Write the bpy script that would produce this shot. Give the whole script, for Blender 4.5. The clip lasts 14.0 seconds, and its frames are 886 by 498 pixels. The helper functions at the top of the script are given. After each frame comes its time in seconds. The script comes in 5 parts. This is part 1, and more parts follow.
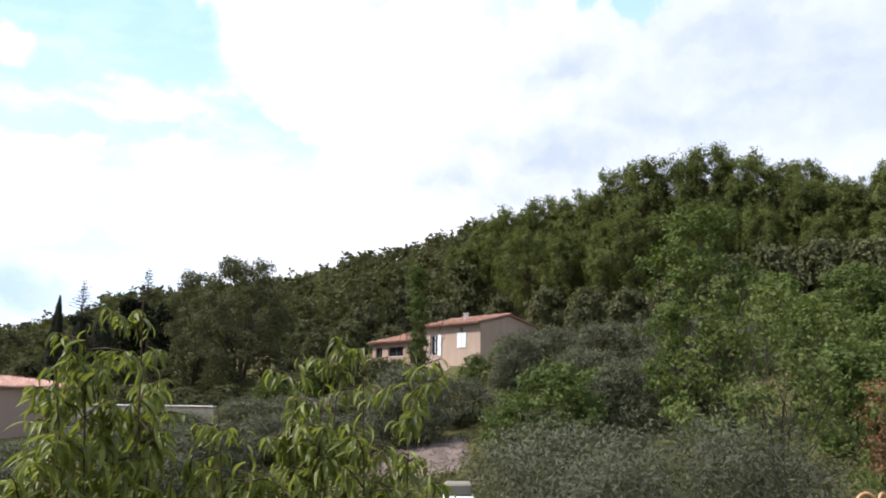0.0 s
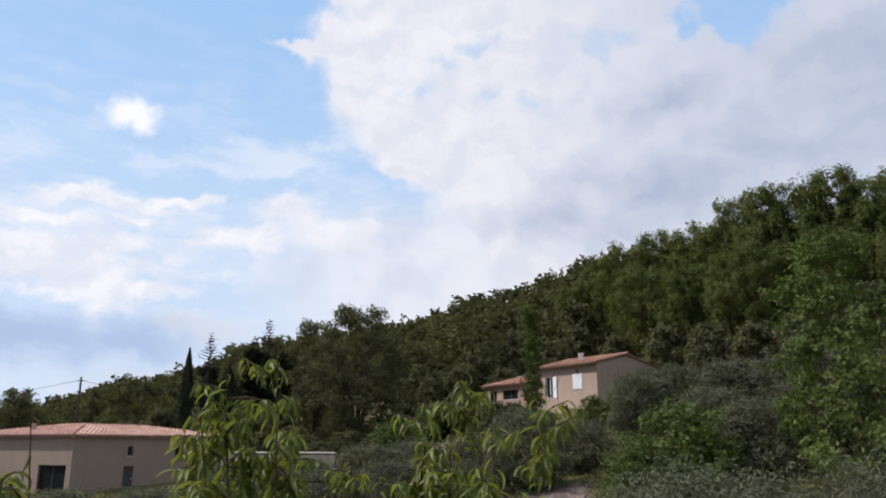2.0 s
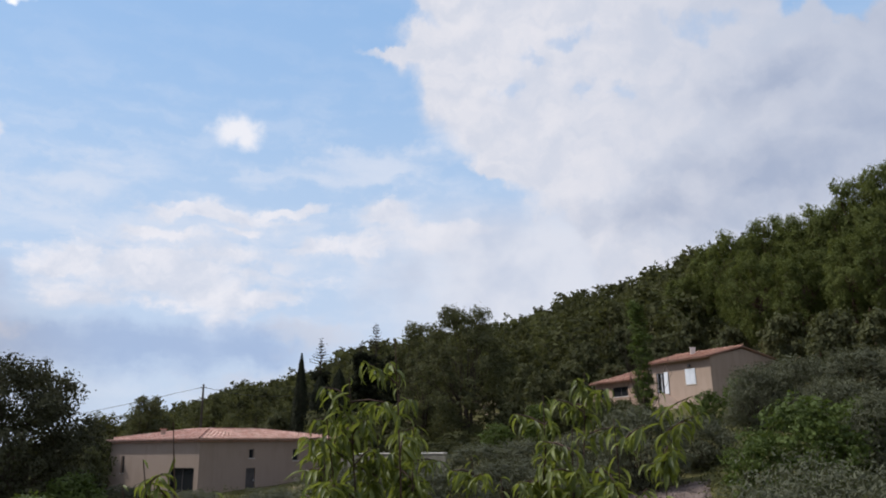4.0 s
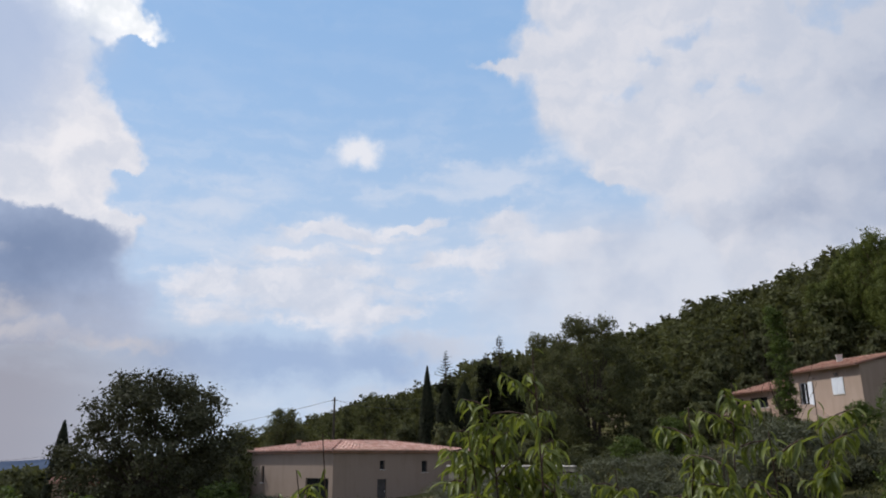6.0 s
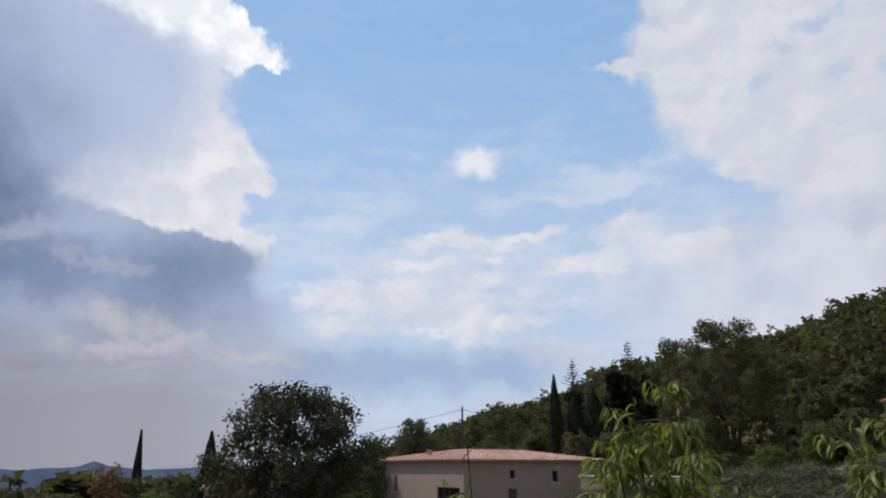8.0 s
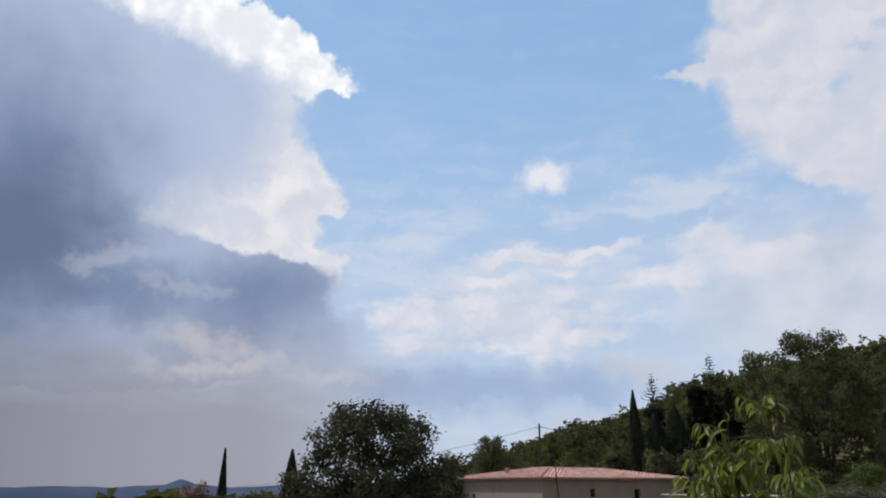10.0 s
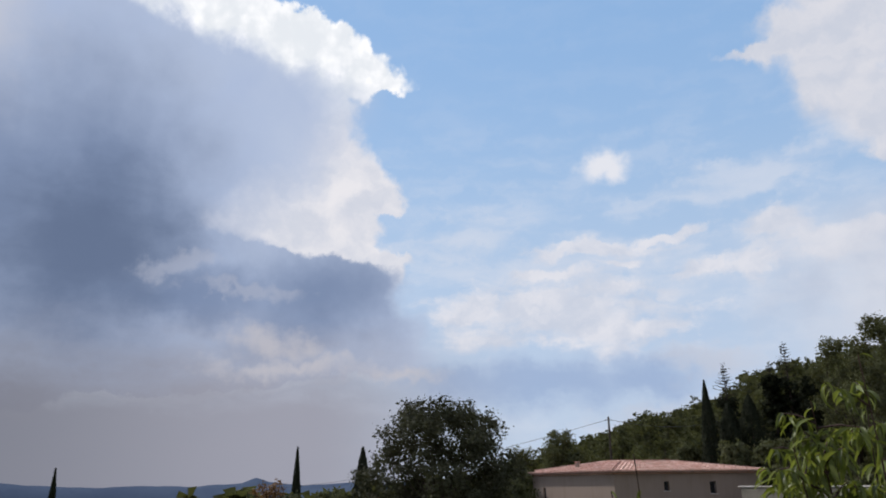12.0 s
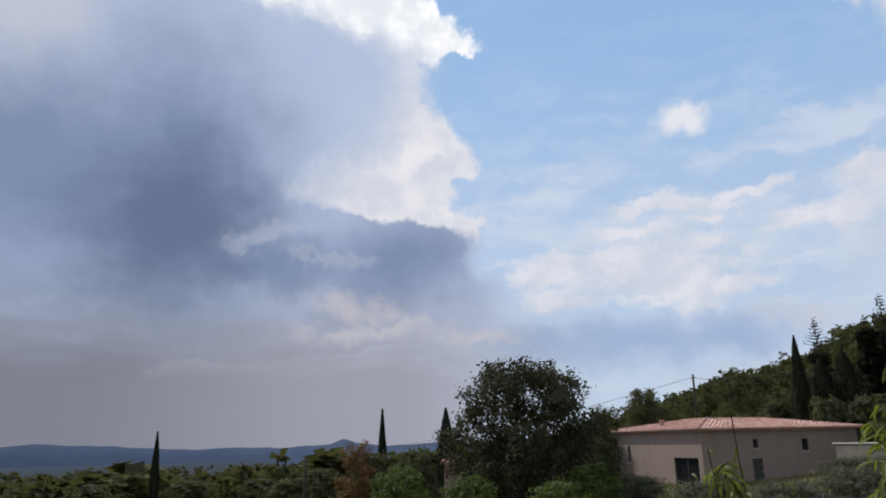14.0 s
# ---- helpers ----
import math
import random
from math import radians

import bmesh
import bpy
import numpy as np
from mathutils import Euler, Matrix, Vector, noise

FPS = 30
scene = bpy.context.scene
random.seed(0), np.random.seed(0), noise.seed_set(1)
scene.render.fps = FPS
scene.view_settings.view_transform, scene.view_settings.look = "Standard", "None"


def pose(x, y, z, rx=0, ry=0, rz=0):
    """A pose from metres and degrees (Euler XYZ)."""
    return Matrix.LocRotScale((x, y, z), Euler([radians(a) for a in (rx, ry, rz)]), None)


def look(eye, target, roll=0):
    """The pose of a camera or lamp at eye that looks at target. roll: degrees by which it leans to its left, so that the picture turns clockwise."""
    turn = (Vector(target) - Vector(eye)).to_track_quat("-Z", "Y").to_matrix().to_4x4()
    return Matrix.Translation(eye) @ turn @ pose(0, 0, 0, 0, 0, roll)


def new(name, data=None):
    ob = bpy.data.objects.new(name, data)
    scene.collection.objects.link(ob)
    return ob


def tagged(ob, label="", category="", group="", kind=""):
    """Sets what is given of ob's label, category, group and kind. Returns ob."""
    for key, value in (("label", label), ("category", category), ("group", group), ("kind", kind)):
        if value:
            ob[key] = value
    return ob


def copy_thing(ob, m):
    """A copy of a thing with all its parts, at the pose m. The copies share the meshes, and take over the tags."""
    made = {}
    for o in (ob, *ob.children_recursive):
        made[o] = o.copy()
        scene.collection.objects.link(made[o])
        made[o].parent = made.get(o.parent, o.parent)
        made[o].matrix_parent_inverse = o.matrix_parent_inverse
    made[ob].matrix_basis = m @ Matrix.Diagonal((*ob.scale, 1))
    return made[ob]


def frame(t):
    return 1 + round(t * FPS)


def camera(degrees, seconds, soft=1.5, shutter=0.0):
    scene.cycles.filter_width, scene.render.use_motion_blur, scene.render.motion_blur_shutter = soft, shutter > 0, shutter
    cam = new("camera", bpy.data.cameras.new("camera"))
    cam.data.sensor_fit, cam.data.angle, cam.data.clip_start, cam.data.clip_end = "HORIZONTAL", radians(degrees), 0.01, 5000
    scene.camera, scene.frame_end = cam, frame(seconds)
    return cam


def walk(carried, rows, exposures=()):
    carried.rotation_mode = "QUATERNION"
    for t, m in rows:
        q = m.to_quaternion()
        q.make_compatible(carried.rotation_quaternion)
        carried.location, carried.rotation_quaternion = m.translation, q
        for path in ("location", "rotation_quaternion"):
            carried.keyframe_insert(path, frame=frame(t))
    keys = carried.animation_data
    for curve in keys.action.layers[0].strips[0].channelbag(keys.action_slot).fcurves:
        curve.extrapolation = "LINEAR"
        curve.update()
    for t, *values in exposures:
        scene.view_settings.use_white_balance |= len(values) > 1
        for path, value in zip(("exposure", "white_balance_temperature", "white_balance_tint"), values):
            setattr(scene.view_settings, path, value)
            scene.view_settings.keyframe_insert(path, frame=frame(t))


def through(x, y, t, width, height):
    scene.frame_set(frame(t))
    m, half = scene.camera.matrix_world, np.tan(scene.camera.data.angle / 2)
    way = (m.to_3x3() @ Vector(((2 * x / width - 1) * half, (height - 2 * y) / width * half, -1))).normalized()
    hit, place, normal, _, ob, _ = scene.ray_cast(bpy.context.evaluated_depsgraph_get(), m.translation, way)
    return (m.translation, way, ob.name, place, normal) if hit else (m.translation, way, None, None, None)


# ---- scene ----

# ---- camera: a hand-held pan, the camera held at arm's length from the pivot ----
EYE = 4.0
cam = camera(61.0, 14.0, soft=1.9)
TURNS = """0.0 0.04 11.36 0.62
0.5 2.27 12.72 0.35
1.0 4.04 13.51 0.11
1.5 5.94 14.10 0.22
2.0 8.51 14.53 -0.07
2.5 10.48 14.63 0.25
3.0 12.46 14.45 -0.18
5.5 23.03 15.41 -0.47
6.0 25.74 15.55 -0.41
6.5 28.23 15.31 -0.72
7.0 30.83 15.05 -0.59
7.5 32.99 15.52 -0.79
8.0 35.24 16.27 -0.18
8.5 37.31 16.43 0.17
11.0 42.88 17.82 -0.64
11.5 44.23 17.40 -0.88
12.0 45.74 17.27 -0.88
12.5 47.62 16.89 -1.24
13.0 49.18 16.54 -1.04
13.5 50.60 15.13 -1.17
14.0 51.73 14.54 -1.33"""
EXPOSURES = ((0.0, 0.8, 6500, 13), (0.5, 0.62, 6500, 13), (1.0, 0.4, 6500, 13), (1.5, 0.25, 6500, 13), (3.0, 0.06, 6450, 13), (5.5, -0.12, 6350, 12.5), (14.0, -0.16, 6350, 12.5))
rows = []
for line in TURNS.splitlines():
    t, yaw, pitch, roll = map(float, line.split())
    a = radians(yaw)
    rows.append((t, pose(-0.4 * math.sin(a), 0.4 * math.cos(a), EYE, 0, 0, yaw) @ pose(0, 0, 0, 90 + pitch) @ pose(0, 0, 0, 0, 0, roll)))
walk(cam, rows, EXPOSURES)

# ---- light ----
SUN_AZ, SUN_EL = 93, 46
lamp = bpy.data.lights.new("sun", "SUN")
lamp.energy, lamp.angle, lamp.color = 3.5, radians(1.5), (1.0, 0.95, 0.86)
sun = new("sun", lamp)
sun.matrix_world = look((-math.sin(radians(SUN_AZ)) * 50, math.cos(radians(SUN_AZ)) * 50, 50 * math.tan(radians(SUN_EL))), (0, 0, 0))


class Nodes:
    """Short hand for wiring a node tree."""

    def __init__(self, tree):
        self.tree = tree
        tree.nodes.clear()

    def add(self, kind):
        return self.tree.nodes.new(kind)

    def put(self, socket, value):
        if isinstance(value, bpy.types.NodeSocket):
            self.tree.links.new(value, socket)
        elif value is not None:
            socket.default_value = value

    def math(self, op, a, b=None, c=None, clamp=False):
        node = self.add("ShaderNodeMath")
        node.operation, node.use_clamp = op, clamp
        for socket, value in zip(node.inputs, (a, b, c)):
            self.put(socket, value)
        return node.outputs[0]

    def vec(self, op, a, b=None, scale=None):
        node = self.add("ShaderNodeVectorMath")
        node.operation = op
        self.put(node.inputs[0], a)
        self.put(node.inputs[1], b)
        if scale is not None:
            self.put(node.inputs[3], scale)
        return node.outputs[1] if op in ("LENGTH", "DOT_PRODUCT") else node.outputs[0]

    def xyz(self, x, y, z=0.0):
        node = self.add("ShaderNodeCombineXYZ")
        for socket, value in zip(node.inputs, (x, y, z)):
            self.put(socket, value)
        return node.outputs[0]

    def noise(self, vector, scale, detail=4.0, rough=0.55, color=False):
        node = self.add("ShaderNodeTexNoise")
        self.put(node.inputs["Vector"], vector)
        node.inputs["Scale"].default_value = scale
        node.inputs["Detail"].default_value = detail
        node.inputs["Roughness"].default_value = rough
        return node.outputs["Color" if color else "Fac"]

    def smooth(self, x, lo, hi, to_lo=0.0, to_hi=1.0):
        node = self.add("ShaderNodeMapRange")
        node.interpolation_type = "SMOOTHSTEP"
        for socket, value in zip(node.inputs, (x, lo, hi, to_lo, to_hi)):
            self.put(socket, value)
        return node.outputs[0]

    def mix(self, fac, a, b, blend="MIX"):
        node = self.add("ShaderNodeMix")
        node.data_type, node.blend_type = "RGBA", blend
        for socket, value in zip((node.inputs[0], node.inputs[6], node.inputs[7]), (fac, a, b)):
            self.put(socket, (*value, 1) if isinstance(value, tuple) and len(value) == 3 else value)
        return node.outputs[2]


def build_sky():
    """Blue sky with the afternoon's clouds: a white sheet over the hill, wisps, and a dark shower cloud before the sun."""
    world = bpy.data.worlds.new("sky")
    scene.world = world
    world.use_nodes = True
    n = Nodes(world.node_tree)
    sky = n.add("ShaderNodeTexSky")
    sky.sky_type, sky.sun_disc = "NISHITA", False
    sky.sun_elevation, sky.sun_rotation = radians(SUN_EL), radians(-SUN_AZ)
    sky.air_density, sky.dust_density, sky.ozone_density = 1.0, 0.6, 2.0
    way = n.add("ShaderNodeTexCoord").outputs["Generated"]
    part_xyz = n.add("ShaderNodeSeparateXYZ")
    n.put(part_xyz.inputs[0], way)
    x, y, z = part_xyz.outputs
    az = n.math("MULTIPLY", n.math("ARCTAN2", n.math("MULTIPLY", x, -1.0), y), 180 / math.pi)
    el = n.math("MULTIPLY", n.math("ARCSINE", z), 180 / math.pi)
    p = n.xyz(az, el)
    # curls of the cloud edges: slow ones and a little fine fraying
    curl = n.vec("ADD", n.vec("SCALE", n.vec("SUBTRACT", n.noise(p, 0.26, 4.0, 0.5, True), (0.5, 0.5, 0.5)), scale=4.2),
                 n.vec("SCALE", n.vec("SUBTRACT", n.noise(p, 1.3, 5.0, 0.6, True), (0.5, 0.5, 0.5)), scale=1.1))
    q = n.vec("ADD", p, curl)

    def blob(a, e, wide, high, tilt=0.0, warped=True):
        """1 in the middle of an ellipse of sky, 0 on its rim, below 0 outside; az and el in degrees."""
        d = n.vec("SUBTRACT", q if warped else p, (a, e, 0.0))
        c, s = math.cos(radians(tilt)), math.sin(radians(tilt))
        u = n.math("DIVIDE", n.vec("DOT_PRODUCT", d, (c, s, 0.0)), wide)
        v = n.math("DIVIDE", n.vec("DOT_PRODUCT", d, (-s, c, 0.0)), high)
        return n.math("SUBTRACT", 1.0, n.vec("LENGTH", n.xyz(u, v)))

    def union(*blobs):
        out = blobs[0]
        for b in blobs[1:]:
            out = n.math("SMOOTH_MAX", out, b, 0.25)
        return out

    def edge(x, points, lo, hi):
        """A smooth outline: pairs of elevation and azimuth, both in degrees."""
        node = n.add("ShaderNodeFloatCurve")
        curve = node.mapping.curves[0]
        for k, (e, a) in enumerate(points):
            xy = (e / 60, (a - lo) / (hi - lo))
            if k < 2:
                curve.points[k].location = xy
            else:
                curve.points.new(*xy)
        for pt in curve.points:
            pt.handle_type = "AUTO_CLAMPED"
        node.mapping.update()
        n.put(node.inputs["Value"], n.math("DIVIDE", x, 60.0, clamp=True))
        return n.math("ADD", n.math("MULTIPLY", node.outputs[0], hi - lo), lo)

    K = 10.0  # the sky's radiance unit at the strength below
    tex = n.noise(p, 0.2, 5.0, 0.5)
    grain = n.noise(p, 0.6, 6.0, 0.55)
    streak = n.noise(n.vec("MULTIPLY", n.vec("ADD", p, n.vec("SCALE", curl, scale=0.35)), (0.11, 0.42, 1.0)), 1.5, 6.0, 0.52)
    # relief: cloud that thins towards the sun is lit
    swell = n.vec("MULTIPLY", q, (0.8, 1.25, 1.0))
    relief = n.math("SUBTRACT", n.noise(swell, 0.24, 6.0, 0.52), n.noise(n.vec("ADD", swell, (0.9, 1.1, 0.0)), 0.24, 6.0, 0.52))
    relief = n.smooth(relief, -0.2, 0.22)
    puffs = n.add("ShaderNodeTexVoronoi")
    puffs.feature, puffs.inputs["Scale"].default_value = "SMOOTH_F1", 0.62
    puffs.inputs["Detail"].default_value = 2.0
    puffs.inputs["Smoothness"].default_value = 0.6
    n.put(puffs.inputs["Vector"], p)
    bulge = puffs.outputs["Distance"]
    curled = n.add("ShaderNodeSeparateXYZ")
    n.put(curled.inputs[0], q)
    caz, cel = curled.outputs[0], curled.outputs[1]
    color = n.mix(0.75, sky.outputs[0], n.mix(n.smooth(el, 12.0, 36.0), (0.52 * K, 0.72 * K, 0.95 * K), (0.36 * K, 0.60 * K, 0.93 * K)))
    # milky air low in the sky
    low = n.smooth(el, 27.0, 2.0)
    color = n.mix(n.math("MULTIPLY", low, 0.65), color, (0.60 * K, 0.68 * K, 0.81 * K))
    veil = n.smooth(streak, 0.38, 0.72)
    color = n.mix(n.math("MULTIPLY", veil, n.smooth(el, 30.0, 20.0, 0.06, 0.28)), color, (0.80 * K, 0.84 * K, 0.91 * K))
    # wisps: a thin veil first, then the whiter streaks
    thin = union(blob(44, 17.6, 5, 1.8, 0), blob(22.5, 20.9, 7.5, 1.5, -5), blob(33, 15.5, 12, 2.6, 0), blob(20, 15.5, 7, 3.2, 10), blob(26, 13.6, 8, 1.8, 4))
    amount = n.smooth(n.math("ADD", thin, n.math("MULTIPLY", n.math("SUBTRACT", streak, 0.5), 2.4)), -0.4, 1.0)
    color = n.mix(n.math("MULTIPLY", amount, 0.5), color, (0.76 * K, 0.80 * K, 0.87 * K))
    wisps = union(blob(34, 16.7, 6.5, 0.75, 4), blob(28.6, 17.3, 4.2, 0.6, -9), blob(37.2, 14.9, 3.2, 0.7, 0), blob(31.8, 15.3, 2.0, 0.5, 0), blob(20.6, 17.2, 3.0, 1.5, 18),
                  blob(22.2, 14.9, 2.4, 1.9, 0), blob(17.4, 15.6, 4.5, 1.6, 0), blob(37, 12.2, 9, 2.7, -4), blob(30.6, 10.7, 5.5, 1.5, -5), blob(43.5, 13.0, 4.5, 1.6, -6), blob(26, 14.2, 3.6, 0.8, 5))
    amount = n.smooth(n.math("ADD", wisps, n.math("MULTIPLY", n.math("SUBTRACT", streak, 0.5), 2.0)), -0.12, 0.62)
    color = n.mix(n.math("MULTIPLY", amount, 0.92), color, n.mix(relief, (0.66 * K, 0.71 * K, 0.80 * K), (0.87 * K, 0.87 * K, 0.90 * K)))
    # low grey-blue banks
    banks = union(blob(38.5, 6.9, 11, 2.2, 0), blob(45, 7.6, 5, 1.5, 0), blob(31, 7.0, 6, 1.7, 0))
    amount = n.smooth(n.math("ADD", banks, n.math("MULTIPLY", n.math("SUBTRACT", streak, 0.5), 1.2)), -0.3, 0.85)
    color = n.mix(n.math("MULTIPLY", amount, 0.9), color, (0.38 * K, 0.50 * K, 0.71 * K))
    glowing = n.smooth(n.math("ADD", union(blob(27, 4.4, 10, 1.6, 0), blob(26.5, 8.2, 4, 1.6, 0)), n.math("MULTIPLY", n.math("SUBTRACT", streak, 0.5), 1.0)), -0.1, 0.8)
    color = n.mix(n.math("MULTIPLY", glowing, 0.6), color, (0.62 * K, 0.64 * K, 0.71 * K))
    # the white sheet over the hill, hazy below
    haze = n.math("MULTIPLY", n.smooth(n.math("ADD", az, n.math("MULTIPLY", n.math("SUBTRACT", tex, 0.5), 14.0)), 26.0, 13.0), n.smooth(el, 19.5, 15.0))
    color = n.mix(n.math("MULTIPLY", haze, 0.85), color, n.mix(n.smooth(tex, 0.3, 0.6), (0.60 * K, 0.65 * K, 0.75 * K), (0.76 * K, 0.78 * K, 0.83 * K)))
    outline = edge(cel, ((0, 4), (15, 6), (17.2, 9.6), (18.8, 10.8), (20.2, 13.3), (21.7, 15.8), (23.7, 18.0), (26.4, 18.6), (27.9, 19.9), (28.6, 21.6), (29.1, 23.6),
                         (29.7, 20.6), (30.8, 20.0), (32.1, 18.5), (40, 23), (60, 40)), -20, 80)
    loose = n.smooth(tex, 0.35, 0.65, 0.7, 3.2)
    amount = n.smooth(n.math("SUBTRACT", outline, caz), -0.5, loose)
    gaps = union(blob(10.5, 26.6, 2.0, 1.0, -30), blob(8.6, 28.5, 2.0, 0.8, 20), blob(4.5, 26.0, 1.1, 0.7, 0), blob(1.8, 25.0, 1.5, 0.7, 10), blob(4.9, 29.7, 2.4, 0.8, -10), blob(-5, 29.2, 3.0, 1.2, 10))
    holes = n.smooth(n.math("ADD", gaps, n.math("MULTIPLY", n.math("SUBTRACT", grain, 0.5), 3.0)), -0.1, 1.1)
    slot = n.smooth(n.math("ADD", blob(12.8, 18.7, 4.0, 1.0, 27), n.math("MULTIPLY", n.math("SUBTRACT", grain, 0.5), 1.6)), -0.1, 0.7)
    clear = n.smooth(n.math("ADD", union(blob(-15.6, 30.3, 6.2, 2.9, 0), blob(-15.2, 28.6, 2.4, 1.5, 0)), n.math("MULTIPLY", n.math("SUBTRACT", grain, 0.5), 1.0)), 0.0, 0.5)
    holes = n.math("MAXIMUM", n.math("MAXIMUM", n.math("MULTIPLY", holes, 0.42), n.math("MULTIPLY", slot, 0.75)), n.math("MULTIPLY", clear, 0.96))
    amount = n.math("MULTIPLY", amount, n.math("SUBTRACT", 1.0, holes))
    shade = n.smooth(n.math("ADD", union(blob(-9.5, 24.2, 5.0, 2.0, -12), blob(-17, 20.6, 7, 2.6, 8), blob(-28, 22.5, 13, 6, 0), blob(-9.5, 18.4, 8, 2.4, 5), blob(-22, 26, 6, 3, 10), blob(-1.3, 16.4, 6, 1.8, 0)),
                            n.math("MULTIPLY", n.math("SUBTRACT", tex, 0.5), 2.2)), -0.6, 1.1)
    # out of view the sheet is greyed, added to dim skylight from behind
    shade = n.math("MAXIMUM", shade, n.smooth(az, -34.0, -70.0, 0.0, 0.75))
    white = n.mix(n.math("ADD", n.math("MULTIPLY", relief, 0.7), n.math("MULTIPLY", grain, 0.3)), (0.63 * K, 0.68 * K, 0.77 * K), (0.82 * K, 0.82 * K, 0.85 * K))
    white = n.mix(n.math("MULTIPLY", n.smooth(az, 12.0, -18.0), 0.75), white, (0.50 * K, 0.56 * K, 0.67 * K))
    color = n.mix(amount, color, n.mix(n.math("MULTIPLY", shade, 0.85), white, n.mix(relief, (0.37 * K, 0.44 * K, 0.58 * K), (0.45 * K, 0.51 * K, 0.63 * K))))
    # one small puff
    puff = n.smooth(n.math("ADD", union(blob(32.9, 22.9, 2.5, 1.5, -8, False), blob(31.9, 22.3, 1.5, 1.2, 0, False)),
                           n.math("MULTIPLY", n.math("SUBTRACT", n.noise(p, 0.8, 5.0, 0.55), 0.5), 1.1)), 0.0, 0.8)
    color = n.mix(n.math("MULTIPLY", puff, 0.95), color, (0.89 * K, 0.90 * K, 0.93 * K))
    # the shower cloud: a bright billowing rim, then its dark body
    outline = edge(cel, ((0, 90), (5.5, 70), (7.0, 53), (8.5, 47.6), (10.6, 46.9), (12.3, 48.2), (14.2, 49.0), (16.2, 47.4), (17.6, 49.8), (19.3, 50.4), (20.4, 47.9), (23.0, 49.9), (25.9, 51.6), (28.4, 51.2),
                         (29.9, 47.0), (31.6, 48.7), (33.3, 51.6), (34.4, 54.9), (35.2, 58.4), (40, 68), (60, 80)), 0, 100)
    billow = n.math("MULTIPLY", n.math("SUBTRACT", 0.42, bulge), n.smooth(el, 25.0, 29.0, 0.5, 2.2))
    inside = n.math("ADD", n.math("SUBTRACT", caz, outline), billow)
    amount = n.math("MULTIPLY", n.smooth(inside, -0.3, n.smooth(el, 21.0, 25.0, 0.8, 1.6)), n.smooth(el, 13.0, 16.0, 0.15, 1.0))
    bright = n.smooth(el, 25.0, 30.0)
    rim = n.mix(bright, n.mix(n.math("ADD", n.math("MULTIPLY", relief, 0.75), n.math("MULTIPLY", streak, 0.25)), (0.68 * K, 0.72 * K, 0.80 * K), (0.95 * K, 0.93 * K, 0.93 * K)),
                n.mix(n.smooth(n.math("ADD", n.math("MULTIPLY", relief, 0.5), n.math("MULTIPLY", bulge, -0.6)), -0.6, 0.5), (0.90 * K, 0.94 * K, 0.96 * K), (1.3 * K, 1.28 * K, 1.24 * K)))
    color = n.mix(amount, color, rim)
    within = edge(cel, ((0, 90), (5.5, 74), (7.4, 54), (8.4, 47.0), (10.6, 46.4), (13.5, 48.0), (15.2, 48.0), (16.2, 49.6), (17.0, 55.0), (18.2, 60.0), (20.5, 58.0), (22.4, 55.3), (25.0, 52.6), (27.4, 52.0), (29.2, 52.8),
                        (30.4, 55.5), (31.2, 58.8), (32.3, 63.2), (34, 71), (40, 90), (60, 100)), 0, 100)
    soft = n.math("ADD", n.math("SUBTRACT", caz, within), n.math("MULTIPLY", n.math("SUBTRACT", tex, 0.5), 4.0))
    amount = n.smooth(soft, n.smooth(el, 16.0, 20.0, -0.9, -2.5), n.smooth(el, 15.0, 20.0, 2.4, 6.0))
    deep = union(blob(72.5, 18.5, 9, 11, -20), blob(55.5, 13.2, 7.5, 4.0, -15), blob(66, 13.0, 11, 2.6, 0), blob(82, 19, 11, 9, 0))
    deep = n.smooth(n.math("ADD", deep, n.math("MULTIPLY", n.math("SUBTRACT", tex, 0.5), 0.9)), -0.75, 0.9)
    core = n.smooth(n.math("ADD", blob(72.5, 16.0, 9, 7, -20), n.math("MULTIPLY", n.math("SUBTRACT", streak, 0.5), 0.5)), -0.2, 0.8)
    shaded = n.mix(deep, n.mix(tex, (0.44 * K, 0.54 * K, 0.74 * K), (0.58 * K, 0.66 * K, 0.80 * K)), (0.23 * K, 0.30 * K, 0.45 * K))
    shaded = n.mix(n.math("MULTIPLY", core, 0.8), shaded, (0.125 * K, 0.17 * K, 0.27 * K))
    pale = n.smooth(n.math("ADD", blob(84, 31, 8, 7, 30), n.math("MULTIPLY", n.math("SUBTRACT", tex, 0.5), 0.8)), -0.2, 0.8)
    shaded = n.mix(n.math("MULTIPLY", pale, 0.8), shaded, (0.62 * K, 0.64 * K, 0.71 * K))
    color = n.mix(amount, color, shaded)
    # rain haze under it, and lit streaks
    veil = n.math("MULTIPLY", n.smooth(n.math("ADD", el, n.math("MULTIPLY", n.math("SUBTRACT", streak, 0.5), 4.0)), 13.5, 4.5), n.smooth(az, 38.0, 56.0))
    color = n.mix(n.math("MULTIPLY", veil, 0.95), color, n.mix(n.smooth(az, 56.0, 80.0), (0.37 * K, 0.37 * K, 0.425 * K), (0.22 * K, 0.225 * K, 0.265 * K)))
    lit = union(blob(58.6, 10.0, 4.2, 1.5, 10), blob(57, 8.2, 8, 0.8, 0), blob(48.6, 8.0, 3.5, 0.8, 0))
    lit = n.smooth(n.math("ADD", lit, n.math("MULTIPLY", n.math("SUBTRACT", grain, 0.5), 1.8)), -0.2, 1.1)
    color = n.mix(n.math("MULTIPLY", lit, 0.7), color, (0.62 * K, 0.60 * K, 0.62 * K))
